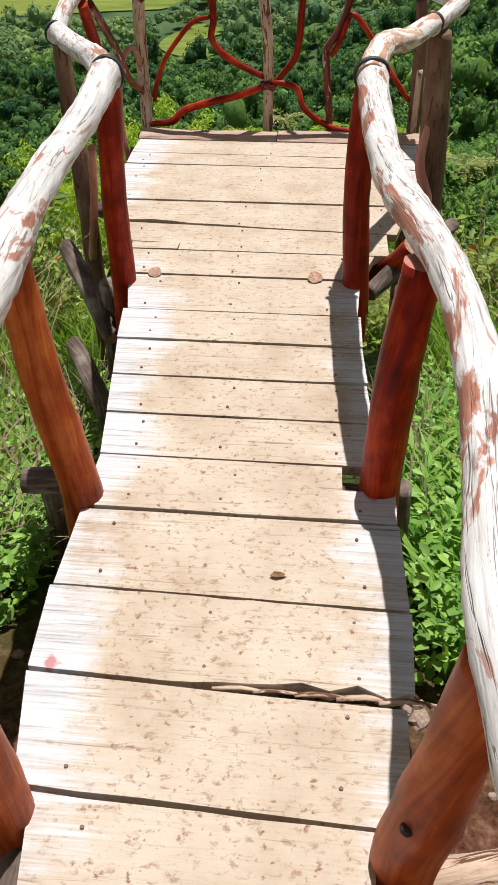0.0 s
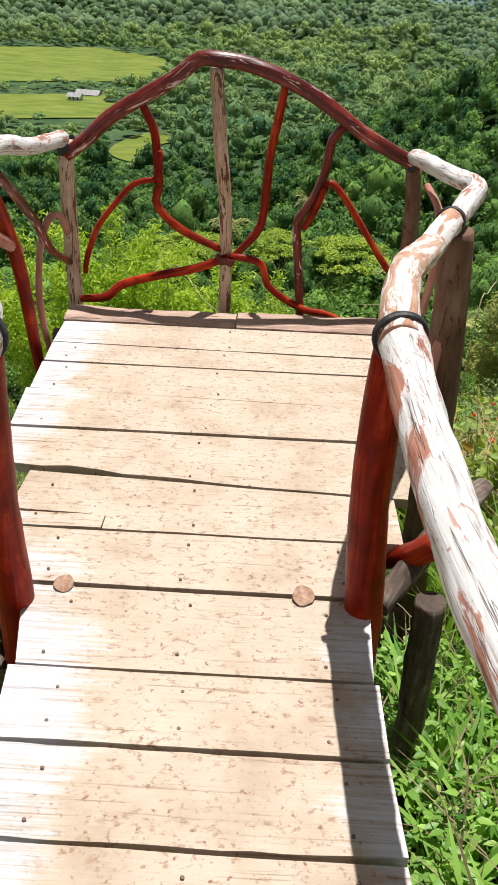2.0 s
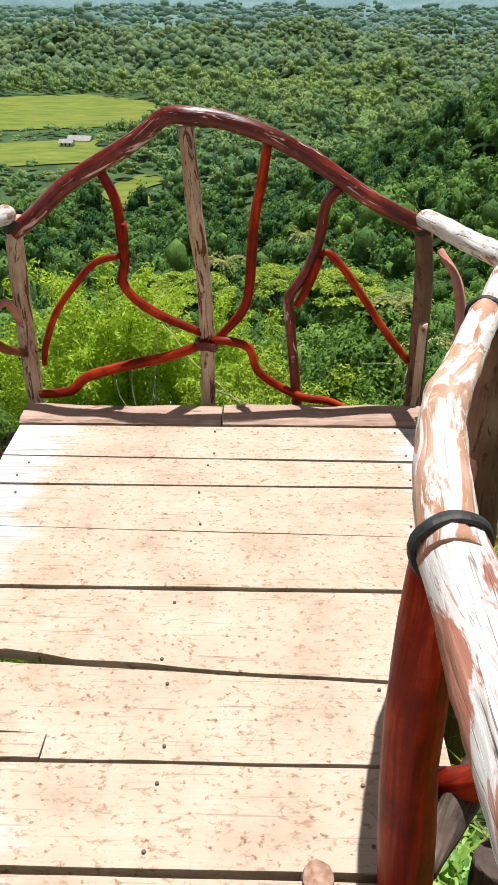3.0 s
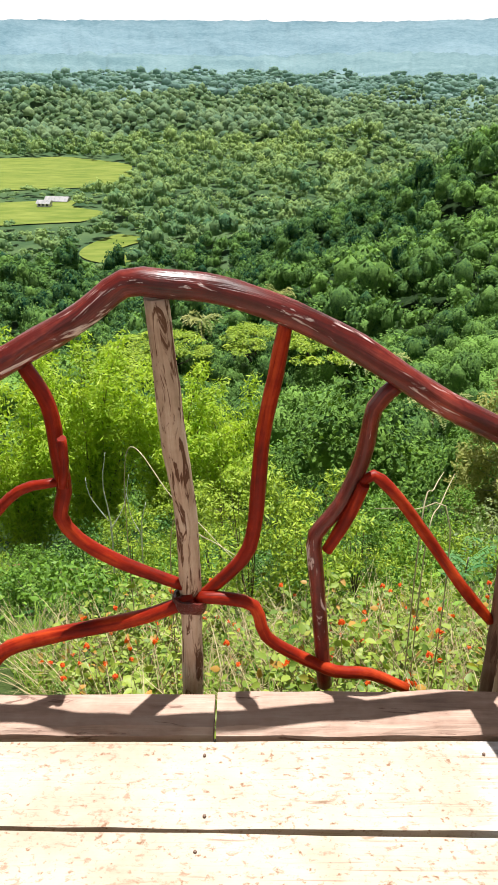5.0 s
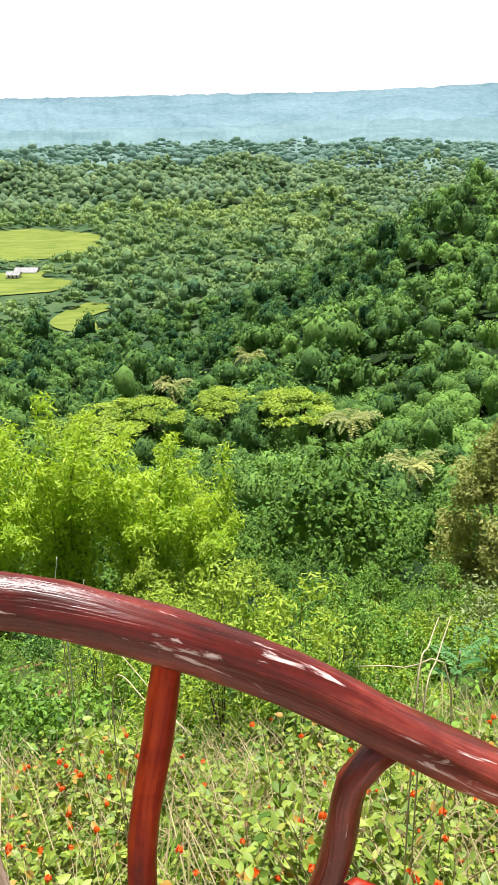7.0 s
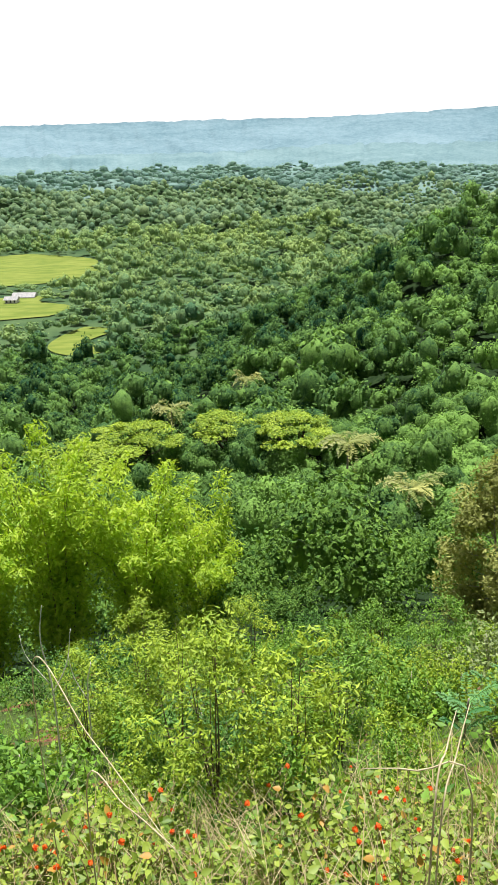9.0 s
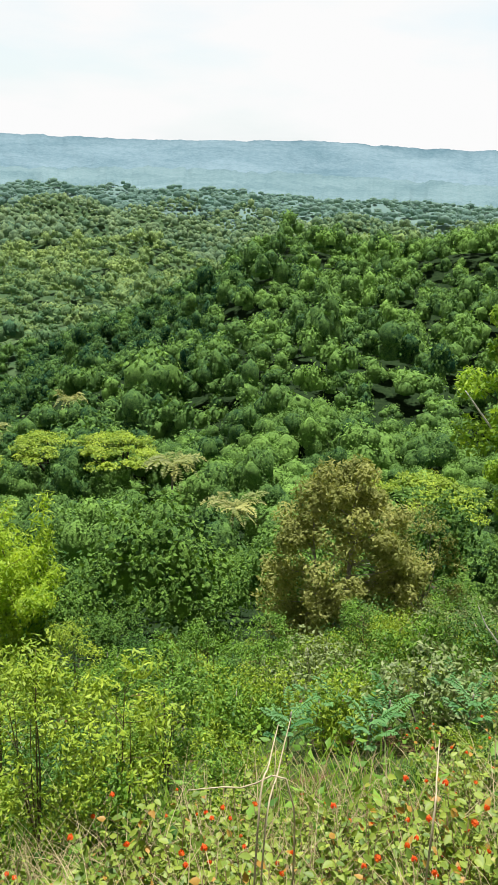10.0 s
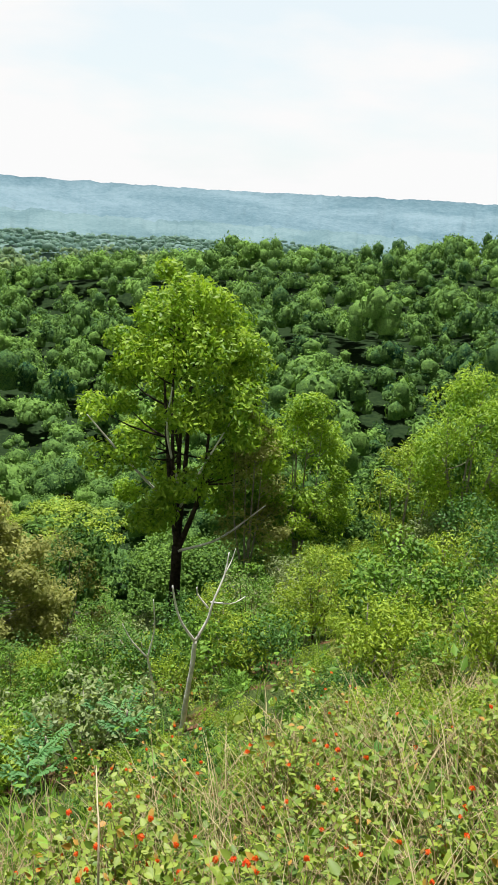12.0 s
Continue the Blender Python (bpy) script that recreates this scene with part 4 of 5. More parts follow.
for x, r, top in STUBS:
    stub = branch("log_stub", [(x, 2.402, -0.04, r), (x + 0.002, 2.392, 0.03, r * 1.05), (x + 0.004, 2.382, top, r)], OLDLOG, None, "", 70 + x, 14, 0.10, ENDGRAIN)
    tagged(stub, "sawn log end jutting up through the deck joint", "log", "log ends in the deck")
b = Batch()
b.add(place_pieces(OVATE, np.array([[0.1, 0.2, 1.0]]), np.array([[1.0, 0.3, 0]]), np.array([[0.028, 0.05, 0.05]]), np.array([[0.235, 0.84, deck_z(0.84) + 0.006]])), OVATE_FACES, 0.3)
tagged(part("dry_leaf", b.mesh("dry_leaf", plain_noise("dry_leaf", (0.10, 0.05, 0.025), (0.3, 0.17, 0.08), 60)), None), "curled dry brown leaf lying on the planks", "leaf")


# the woods in the valley
# trees left out or cut low towards the camera so houses and palms show
SIGHT_GAPS = [(-1.04, 430, 4, 12), (-12.44, 520, 10, 34), (-13.3, 505, 8, 20), (16.46, 288, 3, 6), (9.15, 100, 2.5, 6), (13.6, 84, 3, 7), (10.4, 78, 2.5, 6), (-3.5, 150, 3, 7)]


def forest(name, label, r0, r1, az0, az1, spacing, crown, pieces, leaf, material, kinds=6, keep=None, hue=0.012, squat=1.0, core=1, lobes=(7, 12), heart=1.0):
    """Broad-leaved crowns over a sector of the valley, gathered into one mesh."""
    shapes = [crown_pieces(pieces, leaf, int(rng.integers(*lobes)), rng.uniform(0.8, 1.2), core, heart) for _ in range(kinds)]
    a0, a1 = radians(az0), radians(az1)
    u = np.arange(-r1, r1, spacing)
    gx, gy = np.meshgrid(u, u)
    gx = gx + 0.5 * spacing * (np.arange(len(u))[:, None] % 2) + rng.uniform(-0.5, 0.5, gx.shape) * spacing
    gy = gy + rng.uniform(-0.5, 0.5, gy.shape) * spacing
    r, a = np.hypot(gx, gy).ravel(), np.arctan2(gx, gy).ravel()
    ring = (r > r0) & (r < r1) & (a > a0) & (a < a1)
    r, a = r[ring], a[ring]
    x, y = EYE[0] + r * np.sin(a), EYE[1] + r * np.cos(a)
    ok = ~(in_field(x, y) | in_field(x + 8 * np.sin(a), y + 8 * np.cos(a)))
    for haz, hr, wide_gap, front in SIGHT_GAPS:
        off = (np.degrees(a) - haz) * hr * 0.01745
        ok &= ~((np.abs(off) < wide_gap) & (r > hr - front) & (r < hr + wide_gap))
    if keep is not None:
        ok &= keep(r, np.degrees(a))
    x, y = x[ok], y[ok]
    n = len(x)
    z = land(x, y)
    out = Batch()
    kind, turn = rng.integers(0, kinds, n), rng.uniform(0, 6.283, n)
    big = rng.uniform(0.55, 1.25, n) * np.where(rng.random(n) < 0.12, 1.35, 1.0)
    wide, tall = crown * big * rng.uniform(0.85, 1.15, n), squat * crown * big * rng.uniform(0.75, 1.4, n)
    for haz, hr, wide_gap, front in SIGHT_GAPS:
        rr, off = np.hypot(x - EYE[0], y - EYE[1]), (np.degrees(np.arctan2(x - EYE[0], y - EYE[1])) - haz) * hr * 0.01745
        low = (np.abs(off) < wide_gap * 1.3) & (rr < hr) & (rr > hr - 3.2 * front)
        wide, tall = np.where(low, 0.75 * wide, wide), np.where(low, 0.45 * tall, tall)
    ux, uy = (x - EYE[0]) / np.hypot(x - EYE[0], y - EYE[1]), (y - EYE[1]) / np.hypot(x - EYE[0], y - EYE[1])
    low = in_field(x + 24 * ux, y + 24 * uy) | in_field(x + 38 * ux, y + 38 * uy)
    wide, tall = np.where(low, 0.8 * wide, wide), np.where(low, 0.42 * tall, tall)
    patch = 0.5 + 0.5 * np.sin(x * hue + 1.3) * np.sin(y * hue * 0.8 + 0.4)
    rr, aa = np.hypot(x - EYE[0], y - EYE[1]), np.degrees(np.arctan2(x - EYE[0], y - EYE[1]))
    # one zone of the valley tinted darker: a cloud's shadow painted into the leaves
    cloud_shade = 0.30 * np.exp(-(((rr - 270) / 120) ** 2)) * (1 - step(8, 16, aa))
    tint = np.clip(0.30 * patch + 0.70 * rng.beta(1.1, 1.5, n) - cloud_shade, 0, 1)
    for k in range(kinds):
        i = np.where(kind == k)[0]
        if not len(i):
            continue
        c, s = np.cos(turn[i])[:, None, None], np.sin(turn[i])[:, None, None]
        leaves, hearts, faces = shapes[k]
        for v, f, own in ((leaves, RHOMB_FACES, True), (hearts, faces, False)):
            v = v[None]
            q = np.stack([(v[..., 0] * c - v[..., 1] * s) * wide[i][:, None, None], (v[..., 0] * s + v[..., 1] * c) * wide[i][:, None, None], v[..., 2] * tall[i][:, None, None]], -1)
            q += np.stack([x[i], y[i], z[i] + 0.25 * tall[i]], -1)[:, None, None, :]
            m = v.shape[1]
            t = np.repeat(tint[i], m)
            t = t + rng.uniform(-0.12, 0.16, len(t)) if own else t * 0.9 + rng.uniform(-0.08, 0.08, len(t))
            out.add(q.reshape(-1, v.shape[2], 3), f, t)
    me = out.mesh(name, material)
    me.polygons.foreach_set("use_smooth", np.ones(len(me.polygons), bool))
    return tagged(part(name, me, None), label, "woods", kind="stuff")


seen = lambda r, a: (a < 34) | (r < 620)
beyond = lambda r, a: a < 50
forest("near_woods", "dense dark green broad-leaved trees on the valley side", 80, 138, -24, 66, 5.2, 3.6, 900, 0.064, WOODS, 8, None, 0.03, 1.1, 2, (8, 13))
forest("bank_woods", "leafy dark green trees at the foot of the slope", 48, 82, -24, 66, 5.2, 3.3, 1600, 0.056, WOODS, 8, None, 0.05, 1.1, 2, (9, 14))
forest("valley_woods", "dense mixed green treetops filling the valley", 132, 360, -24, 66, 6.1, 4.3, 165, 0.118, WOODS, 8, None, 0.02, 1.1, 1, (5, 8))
forest("far_woods", "treetops on the valley floor and lower hills, tinted lightly for haze", 350, 820, -24, 66, 9.6, 6.2, 46, 0.17, MIDWOODS, 6, seen, 0.012, 1.0, 1, (3, 4))
forest("distant_woods", "wooded hills behind the fields, tinted pale for haze", 800, 1700, -24, 66, 10.2, 6.5, 4, 0.26, FARWOODS, 6, beyond, 0.006, 0.85, 1, (1, 3))
forest("hazy_woods", "woods on the hills towards the ridge, tinted for haze", 1650, 2950, -24, 66, 21.0, 13.0, 4, 0.25, HAZYWOODS, 4, beyond, 0.003, 0.6, 1, (1, 2))


def join(name, meshes, material):
    """Several tubes of one growing thing in one mesh."""
    bm = bmesh.new()
    for me in meshes:
        bm.from_mesh(me)
        bpy.data.meshes.remove(me)
    out = bpy.data.meshes.new(name)
    bm.to_mesh(out)
    bm.free()
    out.materials.append(material)
    return out


def spot(az, dist, sink=0.1):
    """A place on the ground, by its bearing and distance from the lookout."""
    x, y = EYE[0] + dist * math.sin(radians(az)), EYE[1] + dist * math.cos(radians(az))
    return Vector((x, y, float(land(x, y)) - sink))


def by_eye(az, elev, dist):
    return Vector((EYE[0] + dist * math.sin(radians(az)), EYE[1] + dist * math.cos(radians(az)), EYE[2] + dist * math.tan(radians(elev))))


def cloud_leaves(centres, radii, per, width, length, up=0.7, droop=0.0, squash=0.8):
    """Leaves scattered through round clusters about the given centres."""
    c, r = np.asarray(centres, float), np.asarray(radii, float)
    n = len(c) * per
    pick = np.repeat(np.arange(len(c)), per)
    d = ball(n)
    at = c[pick] + d * (r[pick] * rng.uniform(0.25, 1.0, n) ** 0.6)[:, None] * np.array([1, 1, squash])
    normal = unit(d * 0.6 + np.array([0, 0, up]) + 0.55 * rng.normal(size=(n, 3)))
    along = ball(n) - np.array([0, 0, droop])
    size = np.stack([width * rng.uniform(0.7, 1.2, n), length * rng.uniform(0.7, 1.3, n), np.full(n, width)], 1)
    tint = np.repeat(rng.uniform(0.1, 0.9, len(c)), per) + rng.uniform(-0.2, 0.2, n)
    return place_pieces(RHOMB, normal, along, size, at), np.clip(tint, 0, 1)


def tree(name, at, label, height, trunk_r, base, count, reach, seed, bark, leaf, clump, per, width, length, group="", rise=0.9, droop=0.3, squash=0.8, up=0.7, fork=None):
    """A trunk that forks into limbs, each ending in a clump of leaves; the clumps fill a loose egg-shaped crown."""
    thing = tagged(new(name), label, "tree", group)
    thing.location = at
    r = np.random.default_rng(seed)
    low, high = base * height, height - clump * 0.6
    mid, half = 0.5 * (low + high), 0.5 * (high - low)
    d = unit(r.normal(size=(count, 3)))
    shell = r.uniform(0.35, 1.0, count) ** 0.5
    c = d * shell[:, None] * np.array([reach, reach, half])
    c[:, :2] *= (1.12 - 0.42 * (c[:, 2:] / half + 0.15))
    c[:, 2] += mid
    split = (fork if fork is not None else max(base * 0.8, 0.1)) * height
    lines = [[(0, 0, -0.5, trunk_r * 1.3), (0.02, 0.05, split * 0.5, trunk_r), (0, 0, split, trunk_r * 0.9)]]
    mains = []
    for k in range(5):
        a = k * 1.257 + r.uniform(-0.4, 0.4)
        lean = reach * r.uniform(0.25, 0.65) if k else 0.1 * reach
        end = np.array([math.cos(a) * lean, math.sin(a) * lean, low + (high - low) * (0.92 if k == 0 else r.uniform(0.55, 0.85))])
        bend = np.array([end[0] * 0.75, end[1] * 0.75, split + (end[2] - split) * 0.45]) + r.normal(size=3) * 0.04 * reach
        lines.append([(0, 0, split - 0.05 * height * 0.3, trunk_r * 0.62), (*bend, trunk_r * 0.36), (*end, trunk_r * 0.08)])
        mains.append((bend, end))
    for p in c[: int(count * 0.6)]:
        bend, end = mains[int(np.argmin([np.linalg.norm((b + e) / 2 - p) for b, e in mains]))]
        t = np.clip((p[2] - rise * 0.4 * reach - bend[2]) / (end[2] - bend[2] + 1e-6), 0.0, 0.8)
        q = bend + (end - bend) * t
        m = (p + q) / 2 - np.array([0, 0, 0.05 * reach])
        lines.append([(*q, trunk_r * 0.2), (*m, trunk_r * 0.13), (*p, trunk_r * 0.04)])
    part("trunk", join("trunk", [tube("limb", l, 9 if i == 0 else 5, 0.10, max(0.15, height / 30), seed + i) for i, l in enumerate(lines)], bark), None, thing)
    out = Batch()
    v, tint = cloud_leaves(c, clump * r.uniform(0.6, 1.15, count), per, width, length, up, droop, squash)
    out.add(v, RHOMB_FACES, tint)
    part("crown", out.mesh("crown", leaf), None, thing)
    return thing


# trees that stand out on the slope
tall = tree("tall_tree", spot(36.3, 28), "tall tree with dark forked trunk and open yellow-green crown", 13.9, 0.2, 0.24, 84, 2.95, 11, BARKDARK, GUM, 0.84, 340, 0.10, 0.24, fork=0.22, up=0.4)
for k, (a, b, c) in enumerate([((0.05, 4.6), (0.8, 6.6), (1.6, 8.6)), ((0.05, 2.9), (1.4, 3.9), (2.8, 5.6)), ((-0.05, 4.4), (-1.8, 6.6), (-3.0, 8.4)), ((-0.05, 5.4), (-0.5, 7.6), (-0.4, 9.4))]):
    pts = [(x * 0.81 - 0.9 * w, -x * 0.59 - 1.25 * w, z, r) for (x, z), w, r in zip((a, b, c), (0.08, 0.8, 1.5), (0.055, 0.04, 0.016))]
    part("dead_branch", tube("dead_branch", pts, 6, 0.12, 0.2, 300 + k), BONE, tall, "bare bleached branch")
tree("slender_tree", spot(45.0, 29), "slender light green tree with fine leaves", 7.9, 0.09, 0.12, 80, 1.6, 12, BARKPALE, GUM, 0.62, 240, 0.055, 0.15, "slender trees")
tree("slender_tree", spot(41.5, 27), "thin tree with browning lower leaves", 7.6, 0.08, 0.12, 44, 1.1, 13, BARKPALE, BROWNLEAF, 0.5, 110, 0.055, 0.15, "slender trees")
tree("slender_tree", spot(56.5, 25), "slender bright green tree with fine hanging leaves", 5.9, 0.08, 0.12, 70, 1.7, 14, BARKPALE, GUM, 0.62, 230, 0.045, 0.15, "slender trees", droop=0.8)
tree("slender_tree", spot(52.3, 26), "slender tree turning yellow-brown among green leaves", 4.6, 0.07, 0.1, 36, 1.3, 15, BARKPALE, SHRUBLIME, 0.5, 160, 0.045, 0.14, "slender trees")
tree("browning_tree", spot(22.4, 24), "bushy tree with small brown and olive leaves", 7.3, 0.10, 0.02, 130, 2.2, 16, BARKPALE, BROWNLEAF, 0.62, 260, 0.07, 0.17, "browning trees")
tree("browning_tree", spot(28.3, 27), "thin half-bare tree with brownish leaves", 5.2, 0.07, 0.15, 30, 1.4, 17, BARKPALE, BROWNLEAF, 0.45, 80, 0.05, 0.13, "browning trees")
tree("round_bush", spot(53.2, 13), "rounded grey-green bush with larger leaves", 2.1, 0.04, 0.05, 30, 0.85, 18, BARKPALE, SHRUB, 0.36, 120, 0.055, 0.10)
for i, (az, dist, h, leaf) in enumerate([(-1.7, 6.7, 3.0, SHRUBLIME), (5.2, 6.7, 2.7, SHRUBLIME), (-4.6, 8.2, 3.1, SHRUBLIME), (9.0, 9.0, 2.6, SHRUB), (-7, 13, 3.3, SHRUBLIME), (1.5, 15, 3.2, SHRUBLIME), (12, 14, 2.6, SHRUB), (-12, 11, 2.5, SHRUBLIME), (17, 16, 2.6, SHRUB), (24, 15, 2.6, SHRUB), (31, 17, 2.8, SHRUB), (42, 15, 2.4, SHRUB), (47, 15, 2.4, SHRUBLIME)]):
    tree("sapling", spot(az, dist), "slim sapling with fine yellow-green leaves", h, 0.020, 0.22, 34, 0.62, 30 + i, TWIG, leaf, 0.24, 75, 0.026, 0.075, "saplings on the slope")
for i, (az, dist, h, wide) in enumerate([(-6.0, 118, 13, 6.5), (5.6, 112, 12.5, 6.0), (-10, 95, 13, 6), (28.2, 88, 14, 7), (0.5, 122, 12, 5.5)]):
    tree("umbrella_tree", spot(az, dist), "wide flat-topped tree with layered light green crown", h, 0.3, 0.72, 40, wide, 50 + i, BARKDARK, SHRUBLIME, 1.6, 150, 0.24, 0.45, "flat-topped trees", squash=0.3, up=1.4, fork=0.45)


def frond(length, leaves, width, rise, sag, seed):
    """One feather leaf along +x: a bowed midrib with leaflets on both sides."""
    r = np.random.default_rng(seed)
    t = np.linspace(0.06, 1, leaves)
    x, z = length * t * (1 - 0.12 * t), length * (rise * t - sag * t * t)
    out = []
    for s in (-1, 1):
        at = np.stack([x, 0 * x, z], 1)
        along = unit(np.stack([np.full_like(t, 0.5), np.full_like(t, s * 1.0), -0.35 - 0.3 * r.random(leaves)], 1))
        size = np.stack([np.full_like(t, width), length * 0.22 * np.sin(np.pi * (0.12 + 0.85 * t)), np.full_like(t, width)], 1)
        shape = RHOMB + np.array([0, 0.5, 0], np.float32)
        out.append(place_pieces(shape, np.tile([0.1, 0, 1.0], (leaves, 1)) + 0.2 * r.normal(size=(leaves, 3)), along, size, at))
    return np.concatenate(out), np.stack([x, 0 * x, z], 1)


def frond_mesh(name, material, leaflets, rib, a, at, tint):
    """Leaflets and midrib welded into one leaf."""
    b = Batch()
    b.add(turned(leaflets, a, at), RHOMB_FACES, tint)
    low = rib + np.array([0, 0, -0.012 * len(rib) / 15])
    b.add(turned(np.stack([rib[:-1], rib[1:], low[1:], low[:-1]], 1), a, at), [(0, 1, 2, 3)], tint)
    me = b.mesh(name, material)
    bm = bmesh.new()
    bm.from_mesh(me)
    bmesh.ops.remove_doubles(bm, verts=bm.verts, dist=0.0005)
    bm.to_mesh(me)
    bm.free()
    return me


def turned(v, a, at):
    c, s = math.cos(a), math.sin(a)
    return np.stack([v[..., 0] * c - v[..., 1] * s, v[..., 0] * s + v[..., 1] * c, v[..., 2]], -1) + np.array(at)


def palm(at, height, count, length, seed, label):
    thing = tagged(new("coconut_palm"), label, "palm", "palms in the valley")
    thing.location = at
    part("trunk", tube("trunk", [(0, 0, -0.5, 0.22), (0.3, 0.1, height * 0.5, 0.16), (0.5, 0.2, height, 0.13)], 8, 0.05, 0.6, seed), BARKPALE, thing)
    r = random.Random(seed)
    for k in range(count):
        v, rib = frond(length * r.uniform(0.85, 1.1), 26, 0.2, r.uniform(0.1, 0.95), r.uniform(0.55, 0.95), seed * 50 + k)
        part("frond", frond_mesh("frond", PALM, v, rib, k * 2.4, (0.5, 0.2, height), r.random()), None, thing)


palm(spot(9.15, 100), 10.2, 17, 4.6, 1, "coconut palm with grey-green drooping fronds")
palm(spot(13.6, 84), 8.2, 15, 4.2, 2, "coconut palm with pale yellowing fronds")
palm(spot(-3.5, 150), 9.5, 15, 4.6, 3, "dark green coconut palm among the trees")
palm(spot(10.4, 78), 3.8, 12, 3.8, 4, "low young coconut palm with yellowing fronds")
palm(spot(2.0, 170), 9.0, 14, 4.2, 5, "coconut palm rising over the treetops")


CULM = leaf_material("bamboo_culm", (0.10, 0.10, 0.03), (0.22, 0.2, 0.07), 0.5, 0.3, 0)


def bamboo(at, culms, height, seed, label):
    thing = tagged(new("bamboo_clump"), label, "bamboo", "bamboo clumps")
    thing.location = at
    r = np.random.default_rng(seed)
    out = Batch()
    for k in range(culms):
        a, h, bow = r.uniform(0, 6.283), height * r.uniform(0.7, 1.05), r.uniform(0.6, 3.4)
        d = np.array([math.cos(a), math.sin(a)])
        t = np.linspace(0, 1, 40)
        pts = np.stack([d[0] * (0.5 + bow * t**2.4), d[1] * (0.5 + bow * t**2.4), h * (t - 0.16 * t**4)], 1)
        if k % 2 == 0:
            part("culm", tube("culm", [(*pts[i], 0.05 * (1 - i / 45)) for i in (0, 10, 20, 30, 39)], 5, 0.02, 0.6, k), CULM, thing)
        v, tint = cloud_leaves(pts[6:], np.linspace(1.25, 0.45, 34), 16, 0.085, 0.30, 0.6, 0.7, 0.6)
        out.add(v, RHOMB_FACES, np.clip(tint * 0.4 + r.random() * 0.6, 0, 1))
    part("foliage", out.mesh("foliage", BAMBOO), None, thing)


bamboo(spot(-13.0, 29.5), 26, 10.6, 61, "tall feathery yellow-green bamboo clump")
bamboo(spot(-6.5, 30.5), 24, 9.6, 62, "feathery yellow-green bamboo clump")
bamboo(spot(-1.2, 33), 18, 8.8, 63, "lighter bamboo clump with arching tips")
bamboo(spot(-18.5, 30), 22, 10.4, 64, "tall feathery yellow-green bamboo clump")


def dead_tree(at, lines, label, size=1.0):
    me = join("dead_tree", [tube("limb", [(*p, r * 0.52) for *p, r in l], 8, 0.12, 0.06, i) for i, l in enumerate(lines)], BONE)
    ob = tagged(part("dead_tree", me, None), label, "dead tree", "dead trees")
    ob.location = at
    ob.scale = (size, size, size)


dead_tree(spot(37.8, 10.5, 0.3) + Vector((0, 0, 0.75)), [
    [(-0.12, 0, -0.9, 0.075), (-0.05, 0, 0.0, 0.07), (0.03, 0, 0.55, 0.065), (0.06, 0, 0.95, 0.06)],
    [(0.06, 0, 0.93, 0.05), (-0.14, 0.05, 1.25, 0.035), (-0.22, 0.1, 1.5, 0.03), (-0.30, 0.1, 1.85, 0.02)],
    [(0.06, 0, 0.93, 0.05), (0.22, -0.05, 1.25, 0.04), (0.30, -0.05, 1.5, 0.03), (0.52, 0, 1.85, 0.026), (0.62, 0.05, 2.15, 0.015)],
    [(0.26, 0, 1.4, 0.03), (0.14, 0.1, 1.6, 0.02), (0.12, 0.1, 1.72, 0.014)],
    [(0.30, 0, 1.48, 0.028), (0.6, -0.1, 1.42, 0.018), (0.85, -0.1, 1.46, 0.01)],
    [(0.50, 0, 1.82, 0.02), (0.72, 0.1, 1.98, 0.012), (0.78, 0.1, 2.15, 0.008)]], "bleached bare forked dead tree")
dead_tree(spot(35.0, 11, 0.3) + Vector((0, 0, 0.75)), [
    [(0.1, 0, -0.8, 0.04), (0.0, 0, 0.3, 0.036), (-0.12, 0, 0.9, 0.03)],
    [(-0.12, 0, 0.88, 0.026), (-0.36, 0.05, 1.2, 0.02), (-0.5, 0.1, 1.5, 0.01)],
    [(-0.12, 0, 0.88, 0.026), (-0.02, 0.0, 1.3, 0.02), (-0.05, 0.0, 1.8, 0.012)]], "thin bleached dead sapling")
dead_tree(by_eye(-14.4, -37.5, 9.0), [
    [(0, 0, -0.8, 0.014), (0.02, 0, 0.2, 0.012), (-0.02, 0, 0.65, 0.008), (0.02, 0, 0.95, 0.004)],
    [(0.01, 0, 0.2, 0.009), (0.14, 0, 0.45, 0.007), (0.20, 0, 0.75, 0.003)],
    [(0.0, 0, 0.3, 0.009), (-0.14, 0, 0.55, 0.006), (-0.16, 0, 0.72, 0.003)]], "thin grey dead twigs standing in the scrub", 1.7)
dead_tree(by_eye(-11.6, -39.0, 8.6), [
    [(0, 0, -0.8, 0.012), (0.0, 0, 0.3, 0.010), (0.05, 0, 0.62, 0.004)],
    [(0, 0, 0.3, 0.008), (-0.08, 0, 0.5, 0.005), (-0.1, 0, 0.7, 0.003)]], "thin grey dead twigs standing in the scrub", 1.7)


# the scrub in front of the lookout
def flower_head(seed):
    r = np.random.default_rng(seed)
    n = 22
    d = ball(n)
    d[:, 2] = np.abs(d[:, 2]) * 0.8
    size = np.stack([np.full(n, 0.020), np.full(n, 0.025), np.full(n, 0.014)], 1) * r.uniform(0.8, 1.3, (n, 1))
    b = Batch()
    b.add(place_pieces(RHOMB, unit(d + 0.3 * r.normal(size=(n, 3))), ball(n), size, d * 0.016), RHOMB_FACES, np.clip(r.random() * 0.7 + r.random(n) * 0.3, 0, 1))
    return b.mesh("flower_head", FLOWER)


HEADS = [flower_head(90 + k) for k in range(4)]


